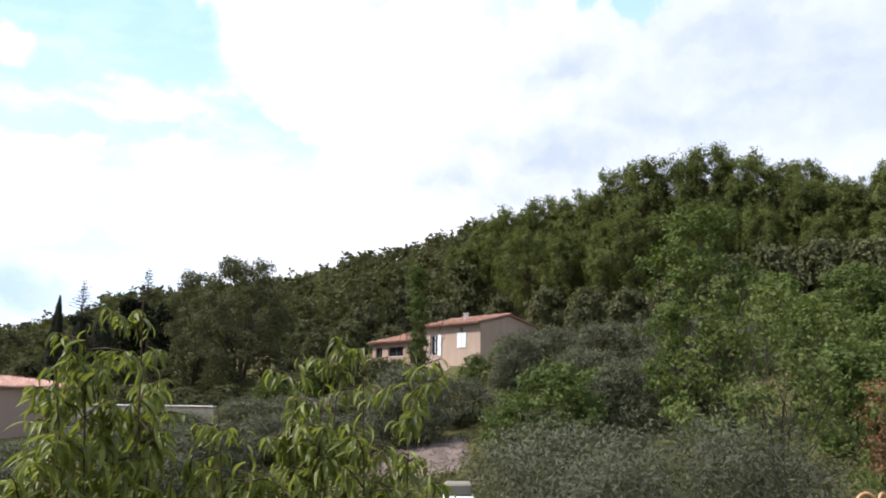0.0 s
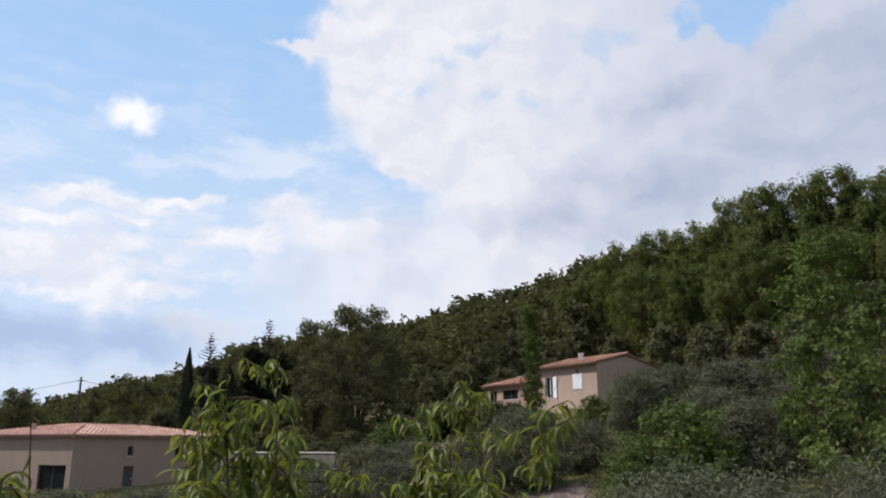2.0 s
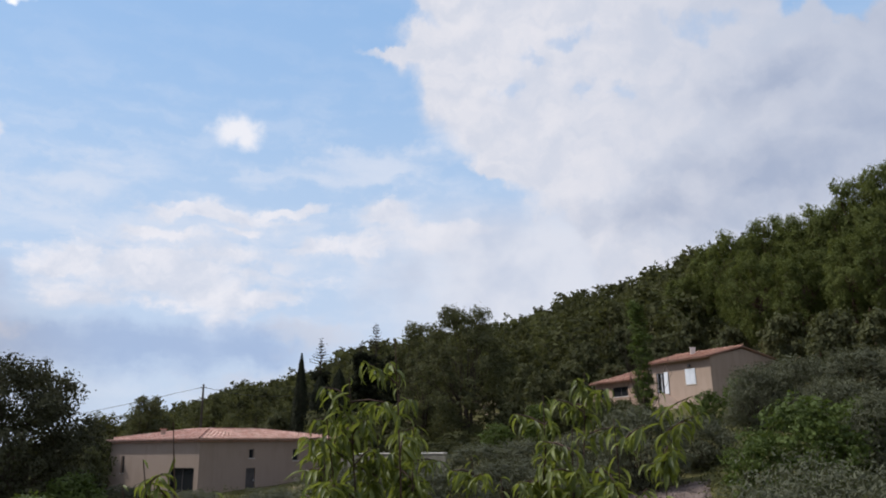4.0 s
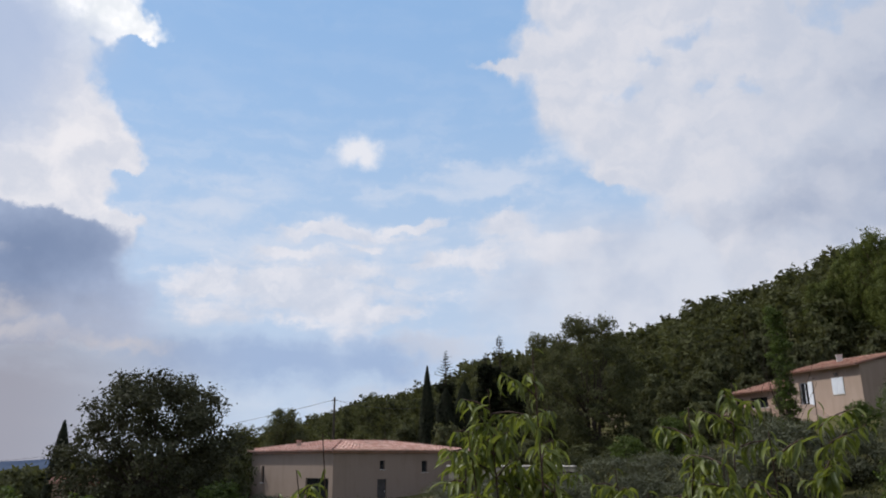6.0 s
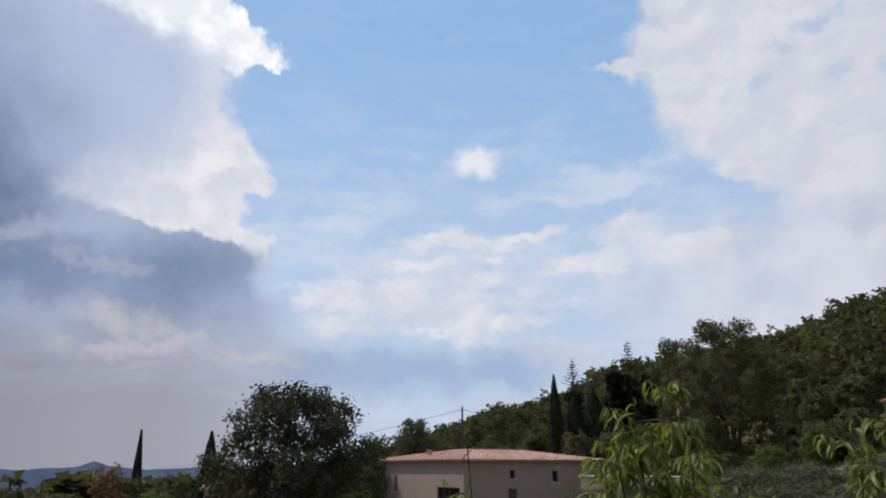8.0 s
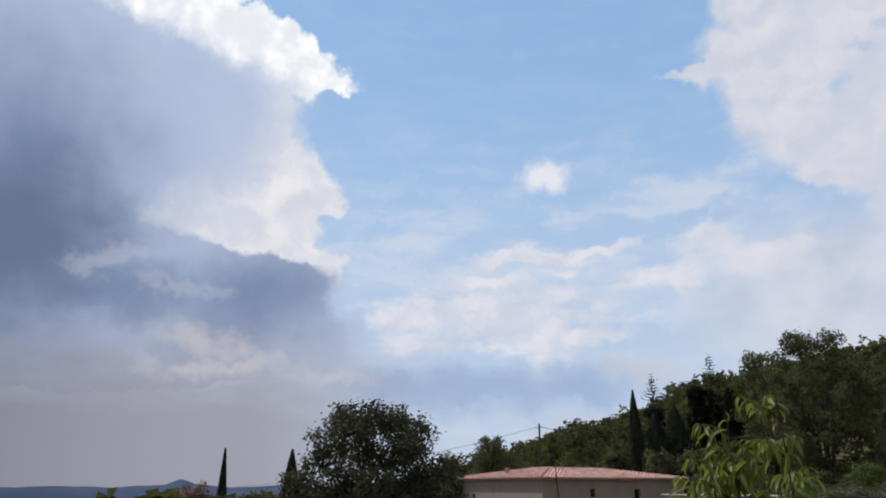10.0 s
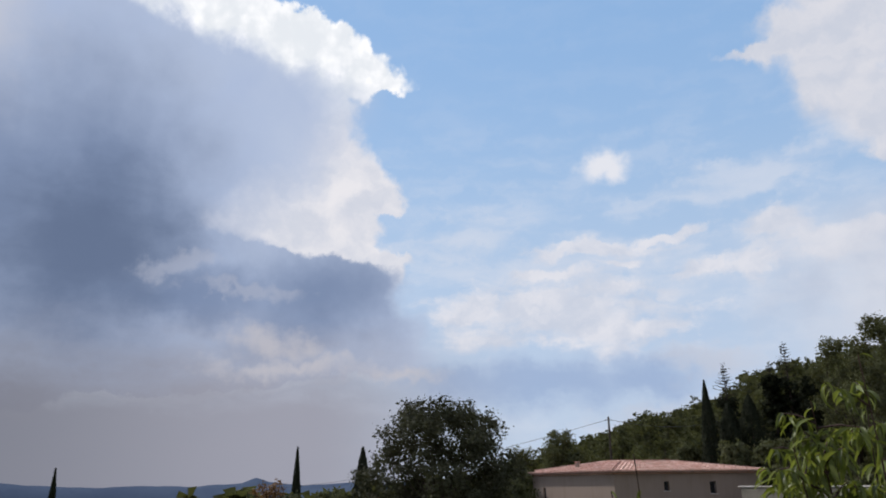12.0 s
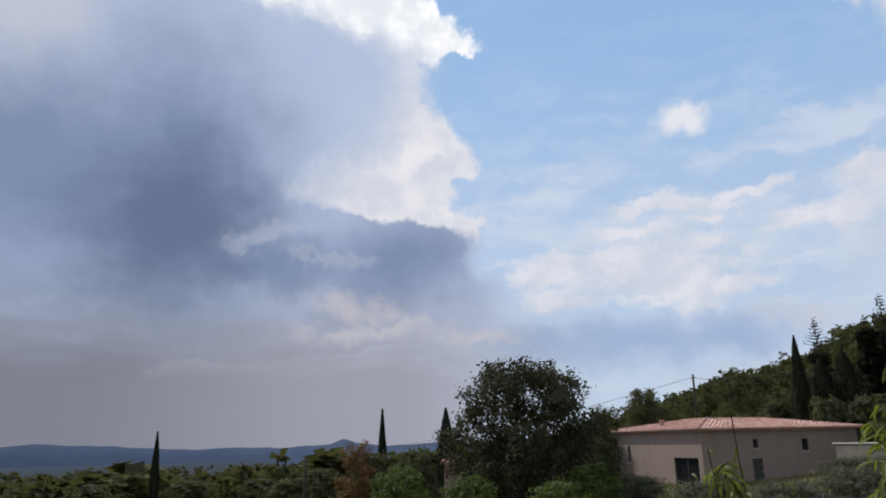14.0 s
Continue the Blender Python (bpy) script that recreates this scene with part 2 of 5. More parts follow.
    gap = n.smooth(n.math("ADD", union(blob(66, 15.6, 3.5, 1.0, 0), blob(61, 13.6, 5, 0.7, 5)), n.math("MULTIPLY", n.math("SUBTRACT", grain, 0.5), 2.0)), 0.0, 0.8)
    color = n.mix(n.math("MULTIPLY", gap, 0.45), color, (0.50 * K, 0.53 * K, 0.62 * K))
    back = n.add("ShaderNodeBackground")
    n.put(back.inputs[0], color)
    back.inputs[1].default_value = 0.1
    out = n.add("ShaderNodeOutputWorld")
    n.put(out.inputs[0], back.outputs[0])


build_sky()


# ---- materials ----
def material(name, build):
    m = bpy.data.materials.new(name)
    m.use_nodes = True
    n = Nodes(m.node_tree)
    out = n.add("ShaderNodeOutputMaterial")
    n.put(out.inputs[0], build(n))
    return m


def principled(n, color, rough=0.8, bump=None, strength=0.3, metal=0.0, distance=0.02, spec=0.3):
    node = n.add("ShaderNodeBsdfPrincipled")
    n.put(node.inputs["Base Color"], (*color, 1) if isinstance(color, tuple) else color)
    n.put(node.inputs["Roughness"], rough)
    node.inputs["Metallic"].default_value = metal
    node.inputs["Specular IOR Level"].default_value = spec
    if bump is not None:
        b = n.add("ShaderNodeBump")
        b.inputs["Strength"].default_value, b.inputs["Distance"].default_value = strength, distance
        n.put(b.inputs["Height"], bump)
        n.put(node.inputs["Normal"], b.outputs[0])
    return node.outputs[0]


def place_of(n):
    return n.add("ShaderNodeNewGeometry").outputs["Position"]


def leaf_material(name, dark, light, through=0.35, rough=0.55, gloss=0.25, patch=0.25, whole=0.35):
    """Leaves: every one a little different, whole boughs and whole trees too, with light coming through."""

    def build(n):
        geo = n.add("ShaderNodeNewGeometry")
        ob = n.add("ShaderNodeObjectInfo")
        bough = n.smooth(n.noise(geo.outputs["Position"], patch, 3.0), 0.35, 0.65)
        mixed = n.math("ADD", n.math("MULTIPLY", geo.outputs["Random Per Island"], 0.85 - whole), n.math("MULTIPLY", bough, whole))
        mixed = n.math("ADD", mixed, n.math("MULTIPLY", ob.outputs["Random"], 0.15), clamp=True)
        color = n.mix(mixed, dark, light)
        leaf = n.add("ShaderNodeBsdfPrincipled")
        n.put(leaf.inputs["Base Color"], color)
        leaf.inputs["Roughness"].default_value = rough
        leaf.inputs["Specular IOR Level"].default_value = gloss
        glow = n.add("ShaderNodeBsdfTranslucent")
        n.put(glow.inputs[0], n.mix(0.5, color, (light[0] * 1.3, light[1] * 1.3, light[2] * 0.6)))
        mix = n.add("ShaderNodeMixShader")
        mix.inputs[0].default_value = through
        n.put(mix.inputs[1], leaf.outputs[0])
        n.put(mix.inputs[2], glow.outputs[0])
        return mix.outputs[0]

    return material(name, build)


def mottled(name, dark, light, scale, rough=0.85, strength=0.4, distance=0.02, fine=8.0):
    def build(n):
        at = place_of(n)
        a, b = n.noise(at, scale, 5.0), n.noise(at, scale * fine, 4.0)
        both = n.math("ADD", n.math("MULTIPLY", n.smooth(a, 0.3, 0.7), 0.6), n.math("MULTIPLY", b, 0.4))
        return principled(n, n.mix(both, dark, light), rough, b, strength, 0.0, distance, 0.0 if rough > 0.9 else 0.25)

    return material(name, build)


def ground_material():
    def build(n):
        at = place_of(n)
        big, mid, small = n.noise(at, 0.06, 4.0), n.noise(at, 0.5, 5.0), n.noise(at, 7.0, 5.0)
        grass = n.mix(mid, (0.06, 0.064, 0.028), (0.14, 0.125, 0.058))
        soil = n.mix(small, (0.16, 0.115, 0.085), (0.33, 0.26, 0.20))
        color = n.mix(n.smooth(n.math("ADD", big, n.math("MULTIPLY", n.math("SUBTRACT", mid, 0.5), 0.5)), 0.58, 0.74), grass, soil)
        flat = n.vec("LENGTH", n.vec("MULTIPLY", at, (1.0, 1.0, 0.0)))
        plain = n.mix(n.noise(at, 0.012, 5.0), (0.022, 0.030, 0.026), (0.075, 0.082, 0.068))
        # bluish air haze mixed into the plain's colour with distance
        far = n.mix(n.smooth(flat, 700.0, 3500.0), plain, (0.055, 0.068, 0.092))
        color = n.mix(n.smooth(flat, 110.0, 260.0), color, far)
        return principled(n, color, 1.0, small, 0.6, spec=0.0)

    return material("dry_ground", build)


M_GROUND = ground_material()
# far hills: the blue haze of the air is put into their base colour
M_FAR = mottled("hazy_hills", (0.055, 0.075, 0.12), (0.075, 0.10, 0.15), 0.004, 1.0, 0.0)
M_BARK = mottled("bark", (0.035, 0.028, 0.022), (0.10, 0.082, 0.066), 3.0, 0.95, 0.8, 0.03)
M_PINEBARK = mottled("pine_bark", (0.07, 0.048, 0.036), (0.17, 0.12, 0.09), 3.0, 0.95, 0.8, 0.03)
M_TWIG = mottled("reddish_bark", (0.035, 0.022, 0.017), (0.10, 0.06, 0.045), 20.0, 0.8, 0.4, 0.004)
M_PINE = leaf_material("pine_needles", (0.044, 0.057, 0.021), (0.165, 0.190, 0.062), 0.3, 0.8, 0.08, 0.2)
M_HILL = leaf_material("hill_wood_leaves", (0.035, 0.036, 0.023), (0.126, 0.133, 0.058), 0.25, 0.9, 0.05, 0.15, 0.55)
M_OAK = leaf_material("oak_leaves", (0.036, 0.037, 0.022), (0.080, 0.082, 0.042), 0.12, 0.7, 0.12, 0.5)
M_GREEN = leaf_material("fresh_green_leaves", (0.040, 0.056, 0.018), (0.150, 0.185, 0.056), 0.33, 0.6, 0.15, 0.6)
M_LEAFY = leaf_material("bright_green_leaves", (0.038, 0.056, 0.016), (0.128, 0.174, 0.046), 0.35, 0.6, 0.15, 0.6)
M_OLIVE = leaf_material("olive_leaves", (0.052, 0.056, 0.036), (0.136, 0.143, 0.090), 0.22, 0.65, 0.15, 0.7)
M_CYPRESS = leaf_material("cypress_leaves", (0.017, 0.020, 0.013), (0.036, 0.041, 0.023), 0.12, 0.8, 0.06, 0.8)
M_PEACH = leaf_material("peach_leaves", (0.030, 0.045, 0.012), (0.245, 0.282, 0.066), 0.40, 0.45, 0.3, 8.0)
M_SCRUB = leaf_material("scrub_leaves", (0.045, 0.049, 0.029), (0.130, 0.136, 0.066), 0.28, 0.8, 0.08, 0.4)
M_YELLOW = leaf_material("yellowing_leaves", (0.048, 0.055, 0.022), (0.130, 0.130, 0.050), 0.33, 0.7, 0.1, 0.5)
M_RUSSET = leaf_material("russet_leaves", (0.10, 0.05, 0.03), (0.24, 0.14, 0.07), 0.3, 0.7, 0.2, 0.5)


def plaster_material(name, base):
    def build(n):
        at = place_of(n)
        a, b = n.noise(at, 0.35, 5.0), n.noise(at, 18.0, 3.0)
        drip = n.noise(n.vec("MULTIPLY", at, (1.6, 1.6, 0.22)), 1.5, 4.0)
        dirty = n.math("MULTIPLY", n.smooth(n.math("MULTIPLY", n.math("ADD", a, drip), 0.5), 0.42, 0.62), 0.35)
        color = n.mix(dirty, base, (base[0] * 0.68, base[1] * 0.66, base[2] * 0.62))
        return principled(n, n.mix(n.math("MULTIPLY", b, 0.15), color, (0.3, 0.27, 0.24)), 0.92, b, 0.3, 0.0, 0.006)

    return material(name, build)


M_PLASTER = plaster_material("cream_plaster", (0.43, 0.325, 0.26))
M_ROUGHCAST = plaster_material("beige_roughcast", (0.355, 0.272, 0.222))
M_PLASTER_B = plaster_material("pale_ochre_plaster", (0.41, 0.285, 0.22))


def tile_material(name, dark, light):
    def build(n):
        ob, geo = n.add("ShaderNodeObjectInfo"), n.add("ShaderNodeNewGeometry")
        a = n.noise(geo.outputs["Position"], 1.2, 4.0)
        r = n.math("FRACT", n.math("ADD", ob.outputs["Random"], n.math("MULTIPLY", geo.outputs["Random Per Island"], 7.0)))
        color = n.mix(r, dark, light)
        color = n.mix(n.math("MULTIPLY", n.smooth(a, 0.45, 0.7), 0.45), color, (0.30, 0.24, 0.19))
        return principled(n, color, 0.8, n.noise(geo.outputs["Position"], 30.0, 3.0), 0.3, 0.0, 0.005)

    return material(name, build)


M_TILE = tile_material("pink_terracotta_tiles", (0.42, 0.21, 0.16), (0.66, 0.43, 0.36))
M_TILE_B = tile_material("brown_terracotta_tiles", (0.27, 0.13, 0.095), (0.44, 0.25, 0.185))
M_SHUTTER = mottled("pale_shutter_paint", (0.70, 0.74, 0.80), (0.80, 0.83, 0.87), 2.0, 0.5, 0.1)
M_DARKGLASS = material("window_glass", lambda n: principled(n, (0.02, 0.022, 0.025), 0.08))
M_DOOR = mottled("dark_door_paint", (0.055, 0.05, 0.052), (0.11, 0.10, 0.10), 3.0, 0.6, 0.2)
M_POLE = mottled("tarred_pole_wood", (0.035, 0.028, 0.022), (0.09, 0.075, 0.06), 4.0, 0.9, 0.5)
M_WIRE = material("wire", lambda n: principled(n, (0.05, 0.05, 0.055), 0.6))
M_CAP = mottled("pale_coping_stone", (0.55, 0.50, 0.45), (0.74, 0.70, 0.66), 1.5, 0.9, 0.3)
M_STONE = mottled("grey_render_wall", (0.15, 0.14, 0.115), (0.27, 0.25, 0.21), 0.8, 0.95, 0.4)
M_SOIL = mottled("stony_soil", (0.11, 0.085, 0.075), (0.22, 0.175, 0.155), 1.2, 0.95, 0.8)
M_CANE = mottled("tan_cane", (0.42, 0.22, 0.10), (0.62, 0.36, 0.18), 12.0, 0.5, 0.2, 0.003)
M_PAINT = mottled("white_painted_metal", (0.70, 0.70, 0.70), (0.82, 0.82, 0.82), 5.0, 0.5, 0.1)


# ---- helpers for things ----
def at(az, d):
    """The plan point d metres from the pivot, az degrees to the left of ahead."""
    return Vector((-math.sin(radians(az)) * d, math.cos(radians(az)) * d))


# heights of the ground against the eye, ring by ring outwards, for some directions
RINGS = (0, 15, 30, 50, 65, 90, 150, 220, 320, 600, 1500, 4500)
SLOPES = {
    -180: (-4, -4, -4, -3, -2, 0, 6, 10, 14, 20, 30, 30),
    -70: (-4, -3.2, -0.5, 4, 8, 15, 30, 38, 38, 40, 50, 50),
    -30: (-4, -3.2, -0.8, 4, 7.5, 13, 28, 40, 38, 30, 20, 0),
    -15: (-4, -3.5, -1.8, 1.5, 5, 11.5, 30, 48, 46, 34, 20, 0),
    -5: (-4, -3.7, -2.4, 0.4, 2.6, 8.5, 26, 46, 47, 34, 20, 0),
    5: (-4, -3.8, -2.9, -0.8, 1.6, 5.8, 19, 35, 40, 30, 20, 0),
    12: (-4, -3.9, -3.3, -2.2, -0.6, 2.2, 13, 26, 34, 26, 10, -10),
    20: (-4, -3.9, -3.5, -2.9, -2.0, 0, 9, 21.5, 30, 20, 0, -20),
    30: (-4, -3.9, -3.7, -3.5, -3.2, -2.6, 3, 10.5, 18, 10, -20, -40),
    36: (-4, -4, -3.8, -3.6, -3.4, -3, -0.5, 3, 8, 2, -25, -60),
    42: (-4, -4, -4, -4, -3.8, -4, -4, -4, -5, -12, -35, -60),
    55: (-4, -4, -4.2, -4.6, -4.8, -5.5, -8, -12, -18, -30, -45, -60),
    80: (-4, -4, -4.6, -5.5, -6, -7, -10, -15, -20, -30, -45, -60),
    120: (-4, -4, -4.6, -5.5, -6, -7, -10, -15, -20, -30, -45, -60),
    180: (-4, -4, -4, -3, -2, 0, 6, 10, 14, 20, 30, 30),
}
SLOPE_AZ = np.array(list(SLOPES))
SLOPE_H = np.array(list(SLOPES.values()), float)


def ground_z(x, y):
    az, d = math.degrees(math.atan2(-x, y)), math.hypot(x, y)
    i = int(min(max(np.searchsorted(SLOPE_AZ, az) - 1, 0), len(SLOPE_AZ) - 2))
    f = (az - SLOPE_AZ[i]) / (SLOPE_AZ[i + 1] - SLOPE_AZ[i])
    f = f * f * (3 - 2 * f)
    a, b = np.interp(d, RINGS, SLOPE_H[i]), np.interp(d, RINGS, SLOPE_H[i + 1])
    bumps = noise.noise((x * 0.08, y * 0.08, 0)) * min(d / 60, 1) * 0.5
    return EYE + float(a + (b - a) * f) + bumps


def mesh_of(name, verts, faces, mat, smooth=False):
    """A mesh from arrays: verts (n, 3), faces (m, 3 or 4)."""
    verts, faces = np.asarray(verts, np.float32), np.asarray(faces, np.int32)
    me = bpy.data.meshes.new(name)
    k = faces.shape[1]
    me.vertices.add(len(verts))
    me.vertices.foreach_set("co", verts.ravel())
    me.loops.add(faces.size)
    me.loops.foreach_set("vertex_index", faces.ravel())
    me.polygons.add(len(faces))
    me.polygons.foreach_set("loop_start", np.arange(0, faces.size, k, dtype=np.int32))
    me.polygons.foreach_set("use_smooth", np.full(len(faces), smooth))
    me.update(calc_edges=True)
    me.materials.append(mat)
    return me


def thing(name, place, label, category, group=""):
    ob = new(name)
    ob.empty_display_size = 0.2
    ob.matrix_basis = place if isinstance(place, Matrix) else Matrix.Translation(place)
    return tagged(ob, label, category, group)


def link_part(name, me, parent, label=""):
    ob = new(name, me)
    ob.parent = parent
    return tagged(ob, label)


def part(name, bm, mat, parent, label="", smooth=False):
    me = bpy.data.meshes.new(name)
    bm.to_mesh(me)
    bm.free()
    for f in me.polygons:
        f.use_smooth = smooth
    me.materials.append(mat)
    return link_part(name, me, parent, label)


def box(bm, lo, hi, bevel=0.0, m=None):
    lo, hi = Vector(lo), Vector(hi)
    made = bmesh.ops.create_cube(bm, size=1.0, matrix=Matrix.Translation((lo + hi) / 2) @ Matrix.Diagonal((*(hi - lo), 1)))
    vs = made["verts"]
    if bevel:
        edges = list({e for v in vs for e in v.link_edges})
        vs = bmesh.ops.bevel(bm, geom=edges, offset=bevel, segments=1, affect="EDGES")["verts"]
    if m is not None:
        bmesh.ops.transform(bm, matrix=m, verts=list({v for v in vs if v.is_valid}))
    return bm


def tubes(paths, sides=6):
    """Tapered tubes along polylines: each path is a list of (point, radius). Returns arrays."""
    V, F, base = [], [], 0
    for path in paths:
        pts = np.array([p for p, _ in path], float)
        tang = np.gradient(pts, axis=0)
        tang /= np.linalg.norm(tang, axis=1)[:, None] + 1e-9
        side = np.cross(tang, (0.31, 0.17, 0.93))
        bad = np.linalg.norm(side, axis=1) < 0.15
        side[bad] = np.cross(tang[bad], (1, 0, 0))
        side /= np.linalg.norm(side, axis=1)[:, None]
        up = np.cross(tang, side)
        ang = np.arange(sides) * 2 * np.pi / sides
        for i, (_, r) in enumerate(path):
            V.append(pts[i] + r * (np.cos(ang)[:, None] * side[i] + np.sin(ang)[:, None] * up[i]))
        for i in range(len(path) - 1):
            for s in range(sides):
                t = (s + 1) % sides
                F.append((base + i * sides + s, base + i * sides + t, base + (i + 1) * sides + t, base + (i + 1) * sides + s))
        base += sides * len(path)
    return np.concatenate(V), np.array(F)


def leaves(points, outward, size, rng, long=1.6, loose=0.8, lift=0.25, vary=0.35, hang=0.0, slim=False):
    """One small pointed leaf card of two bent halves at every point; slim: a plain needle-like blade, for what is far."""
    n = len(points)
    nor = outward + loose * rng.normal(size=(n, 3)) * 0.6 + np.array((0, 0, lift))
    nor /= np.linalg.norm(nor, axis=1)[:, None] + 1e-9
    tan = rng.normal(size=(n, 3)) + np.array((0, 0, -hang))
    tan -= nor * (tan * nor).sum(1)[:, None]
    tan /= np.linalg.norm(tan, axis=1)[:, None] + 1e-9
    bit = np.cross(nor, tan)
    s = size * (1 + vary * rng.uniform(-1, 1, n))[:, None]
    half = s * long / 2
    if slim:
        v = np.stack([points - tan * half + bit * s * 0.5, points - tan * half - bit * s * 0.5, points + tan * half - nor * s * 0.15], 1).reshape(-1, 3)
        return v, np.arange(3 * n).reshape(-1, 3)
    v = np.stack([points - tan * half, points + bit * s * 0.5 - nor * s * 0.12, points + tan * half, points - bit * s * 0.5 - nor * s * 0.12], 1).reshape(-1, 3)
    f = np.arange(4 * n).reshape(-1, 4)
    return v, f


def on_lobes(lobes, n, rng, shell=(0.45, 1.12), below=0.55):
    """Points and outward ways over the skins of ellipsoid lobes, few on their undersides. lobes: rows of x, y, z, rx, rz."""
    lobes = np.asarray(lobes, float)
    w = lobes[:, 3] * lobes[:, 4]
    pick = rng.choice(len(lobes), size=int(n * 1.5), p=w / w.sum())
    d = rng.normal(size=(len(pick), 3))
    d /= np.linalg.norm(d, axis=1)[:, None]
    keep = (d[:, 2] > -0.2) | (rng.uniform(size=len(d)) < below)
    pick, d = pick[keep][:n], d[keep][:n]
    r = rng.uniform(*shell, len(d))[:, None]
    L = lobes[pick]
    p = L[:, :3] + d * r * np.stack([L[:, 3], L[:, 3], L[:, 4]], 1) + rng.normal(size=d.shape) * 0.10 * L[:, 3:4]
    out = p - np.array((0, 0, lobes[:, 2].mean()))
    out /= np.linalg.norm(out, axis=1)[:, None] + 1e-9
    return p, d * 0.55 + out * 0.45


def tufts(p, d, count, spread, rng, tall=1.0):
    """Each point becomes a tuft of a few leaves, tufts of uneven size."""
    wide = spread * rng.uniform(0.5, 1.6, (len(p), 1, 1))
    q = p[:, None] + rng.normal(size=(len(p), count, 3)) * wide * np.array((1.0, 1.0, 0.8 * tall))
    return q.reshape(-1, 3), np.repeat(d, count, axis=0)


def crown_lobes(rng, base, top, radius, count, lobe, shape="round"):
    """Lobes that fill a crown from base to top; the shape gives its width at each height."""
    out = []
    for k in range(count):
        f = (k + rng.uniform(0.2, 0.8)) / count
        wide = {"round": math.sin(math.pi * (0.12 + 0.80 * f)) ** 0.7, "umbrella": 0.45 + 0.75 * math.sin(math.pi * min(f, 0.96) * 0.85),
                "plume": math.sin(math.pi * (0.16 + 0.76 * f)) ** 0.55, "cone": 1.05 - 0.9 * f, "column": math.sin(math.pi * (0.08 + 0.84 * f)) ** 0.35}[shape]
        a, r = k * 2.4 + rng.uniform(-0.5, 0.5), radius * wide * math.sqrt(rng.uniform(0.15, 0.85)) * 0.8
        s = lobe * rng.uniform(0.6, 1.35) * (1.15 - 0.85 * f if shape == "cone" else 1.0)
        out.append((r * math.cos(a), r * math.sin(a), base + f * (top - base) * 0.94, s, s * rng.uniform(0.6, 0.9)))
    return out


def limbs(rng, lobes, foot, fork, trunk_r, lean=0.0, stems=1, sway=0.12):
    """A trunk or several from the foot, and a limb to each lobe."""
    paths, tops = [], []
    thin = trunk_r * min(1.0, 4.0 / math.sqrt(len(lobes)))
    for s in range(stems):
        a = s * 2.4 + rng.uniform(0, 1)
        out = 0.0 if stems == 1 else 0.18 * fork
        tip = np.array((math.cos(a) * (out + lean), math.sin(a) * (out + lean), fork))
        pts = [(np.array((math.cos(a) * 0.3 * out, math.sin(a) * 0.3 * out, foot)) * (1 - q) + tip * q + rng.normal(size=3) * sway * 0.4 * math.sin(math.pi * q) * trunk_r * 4,
                trunk_r * (1.25 - 0.55 * q)) for q in np.linspace(0, 1, 5)]
        paths.append(pts)
        tops.append(tip)
    for lb in lobes:
        end = np.array(lb[:3])
        start = min(tops, key=lambda p: np.linalg.norm(p[:2] - end[:2]))
        if end[2] < start[2] - 0.5:
            start = start * np.array((1, 1, 0)) + np.array((0, 0, max(end[2] - 0.3, start[2] * 0.55)))
        mid = (start + end) / 2 + rng.normal(size=3) * sway * np.linalg.norm(end - start)
        paths.append([(start, thin * 0.5), (mid, thin * 0.32), (end, thin * 0.1)])
    return paths


def make_tree(name, place, label, category, mat, seed, height, radius, lobes, lobe, n, size, base=0.25, shape="round", trunk=0.15, stems=1,
              long=1.6, loose=0.8, lift=0.25, hang=0.0, group="", bark=None, shell=(0.45, 1.12), fork=None, slim=False, tuft=9, tall=1.0):
    """A tree with a tapered trunk, limbs and a crown of many small leaves, which sit in tufts on its boughs."""
    rng = np.random.default_rng(seed)
    ob = thing(name, place, label, category, group)
    L = crown_lobes(rng, height * base, height, radius, lobes, lobe, shape)
    top = max(l[2] + l[4] for l in L)
    L = [(x, y, z * height / top, r, h * tall) for x, y, z, r, h in L]
    v, f = tubes(limbs(rng, L, -0.3, height * (fork or base * 1.15), trunk, stems=stems))
    link_part("trunk", mesh_of("trunk", v, f, bark or M_BARK, True), ob)
    p, d = tufts(*on_lobes(L, n // tuft, rng, shell), tuft, lobe * 0.2, rng, tall)
    v, f = leaves(p, d, size, rng, long, loose, lift, 0.35, hang, slim)
    link_part("crown", mesh_of("crown", v, f, mat), ob)
    return ob


def stand(az, d, turn=0.0, s=1.0, sz=None, sink=0.1):
    """Where a tree stands on the ground, turned and scaled."""
    p = at(az, d)
    return pose(p.x, p.y, ground_z(p.x, p.y) - sink, 0, 0, turn) @ Matrix.Diagonal((s, s, sz or s, 1))


# ---- ground and distance ----
def build_ground():
    turns = np.concatenate([np.arange(-180, -60, 6.0), np.arange(-60, 90, 1.5), np.arange(90, 180, 6.0)])
    rings = np.concatenate([np.linspace(0.05, 12, 12), np.linspace(14, 100, 50), np.geomspace(105, 4600, 45)])
    V = [(0, 0, ground_z(0, 0))]
    for d in rings:
        for a in turns:
            p = at(a, d)
            V.append((p.x, p.y, ground_z(p.x, p.y)))
    k, F = len(turns), []
    for i in range(len(rings) - 1):
        for j in range(k):
            a, b = 1 + i * k + j, 1 + i * k + (j + 1) % k
            F.append((a, a + k, b + k, b))
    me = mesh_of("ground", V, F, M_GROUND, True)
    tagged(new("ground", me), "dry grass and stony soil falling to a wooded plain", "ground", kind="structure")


build_ground()


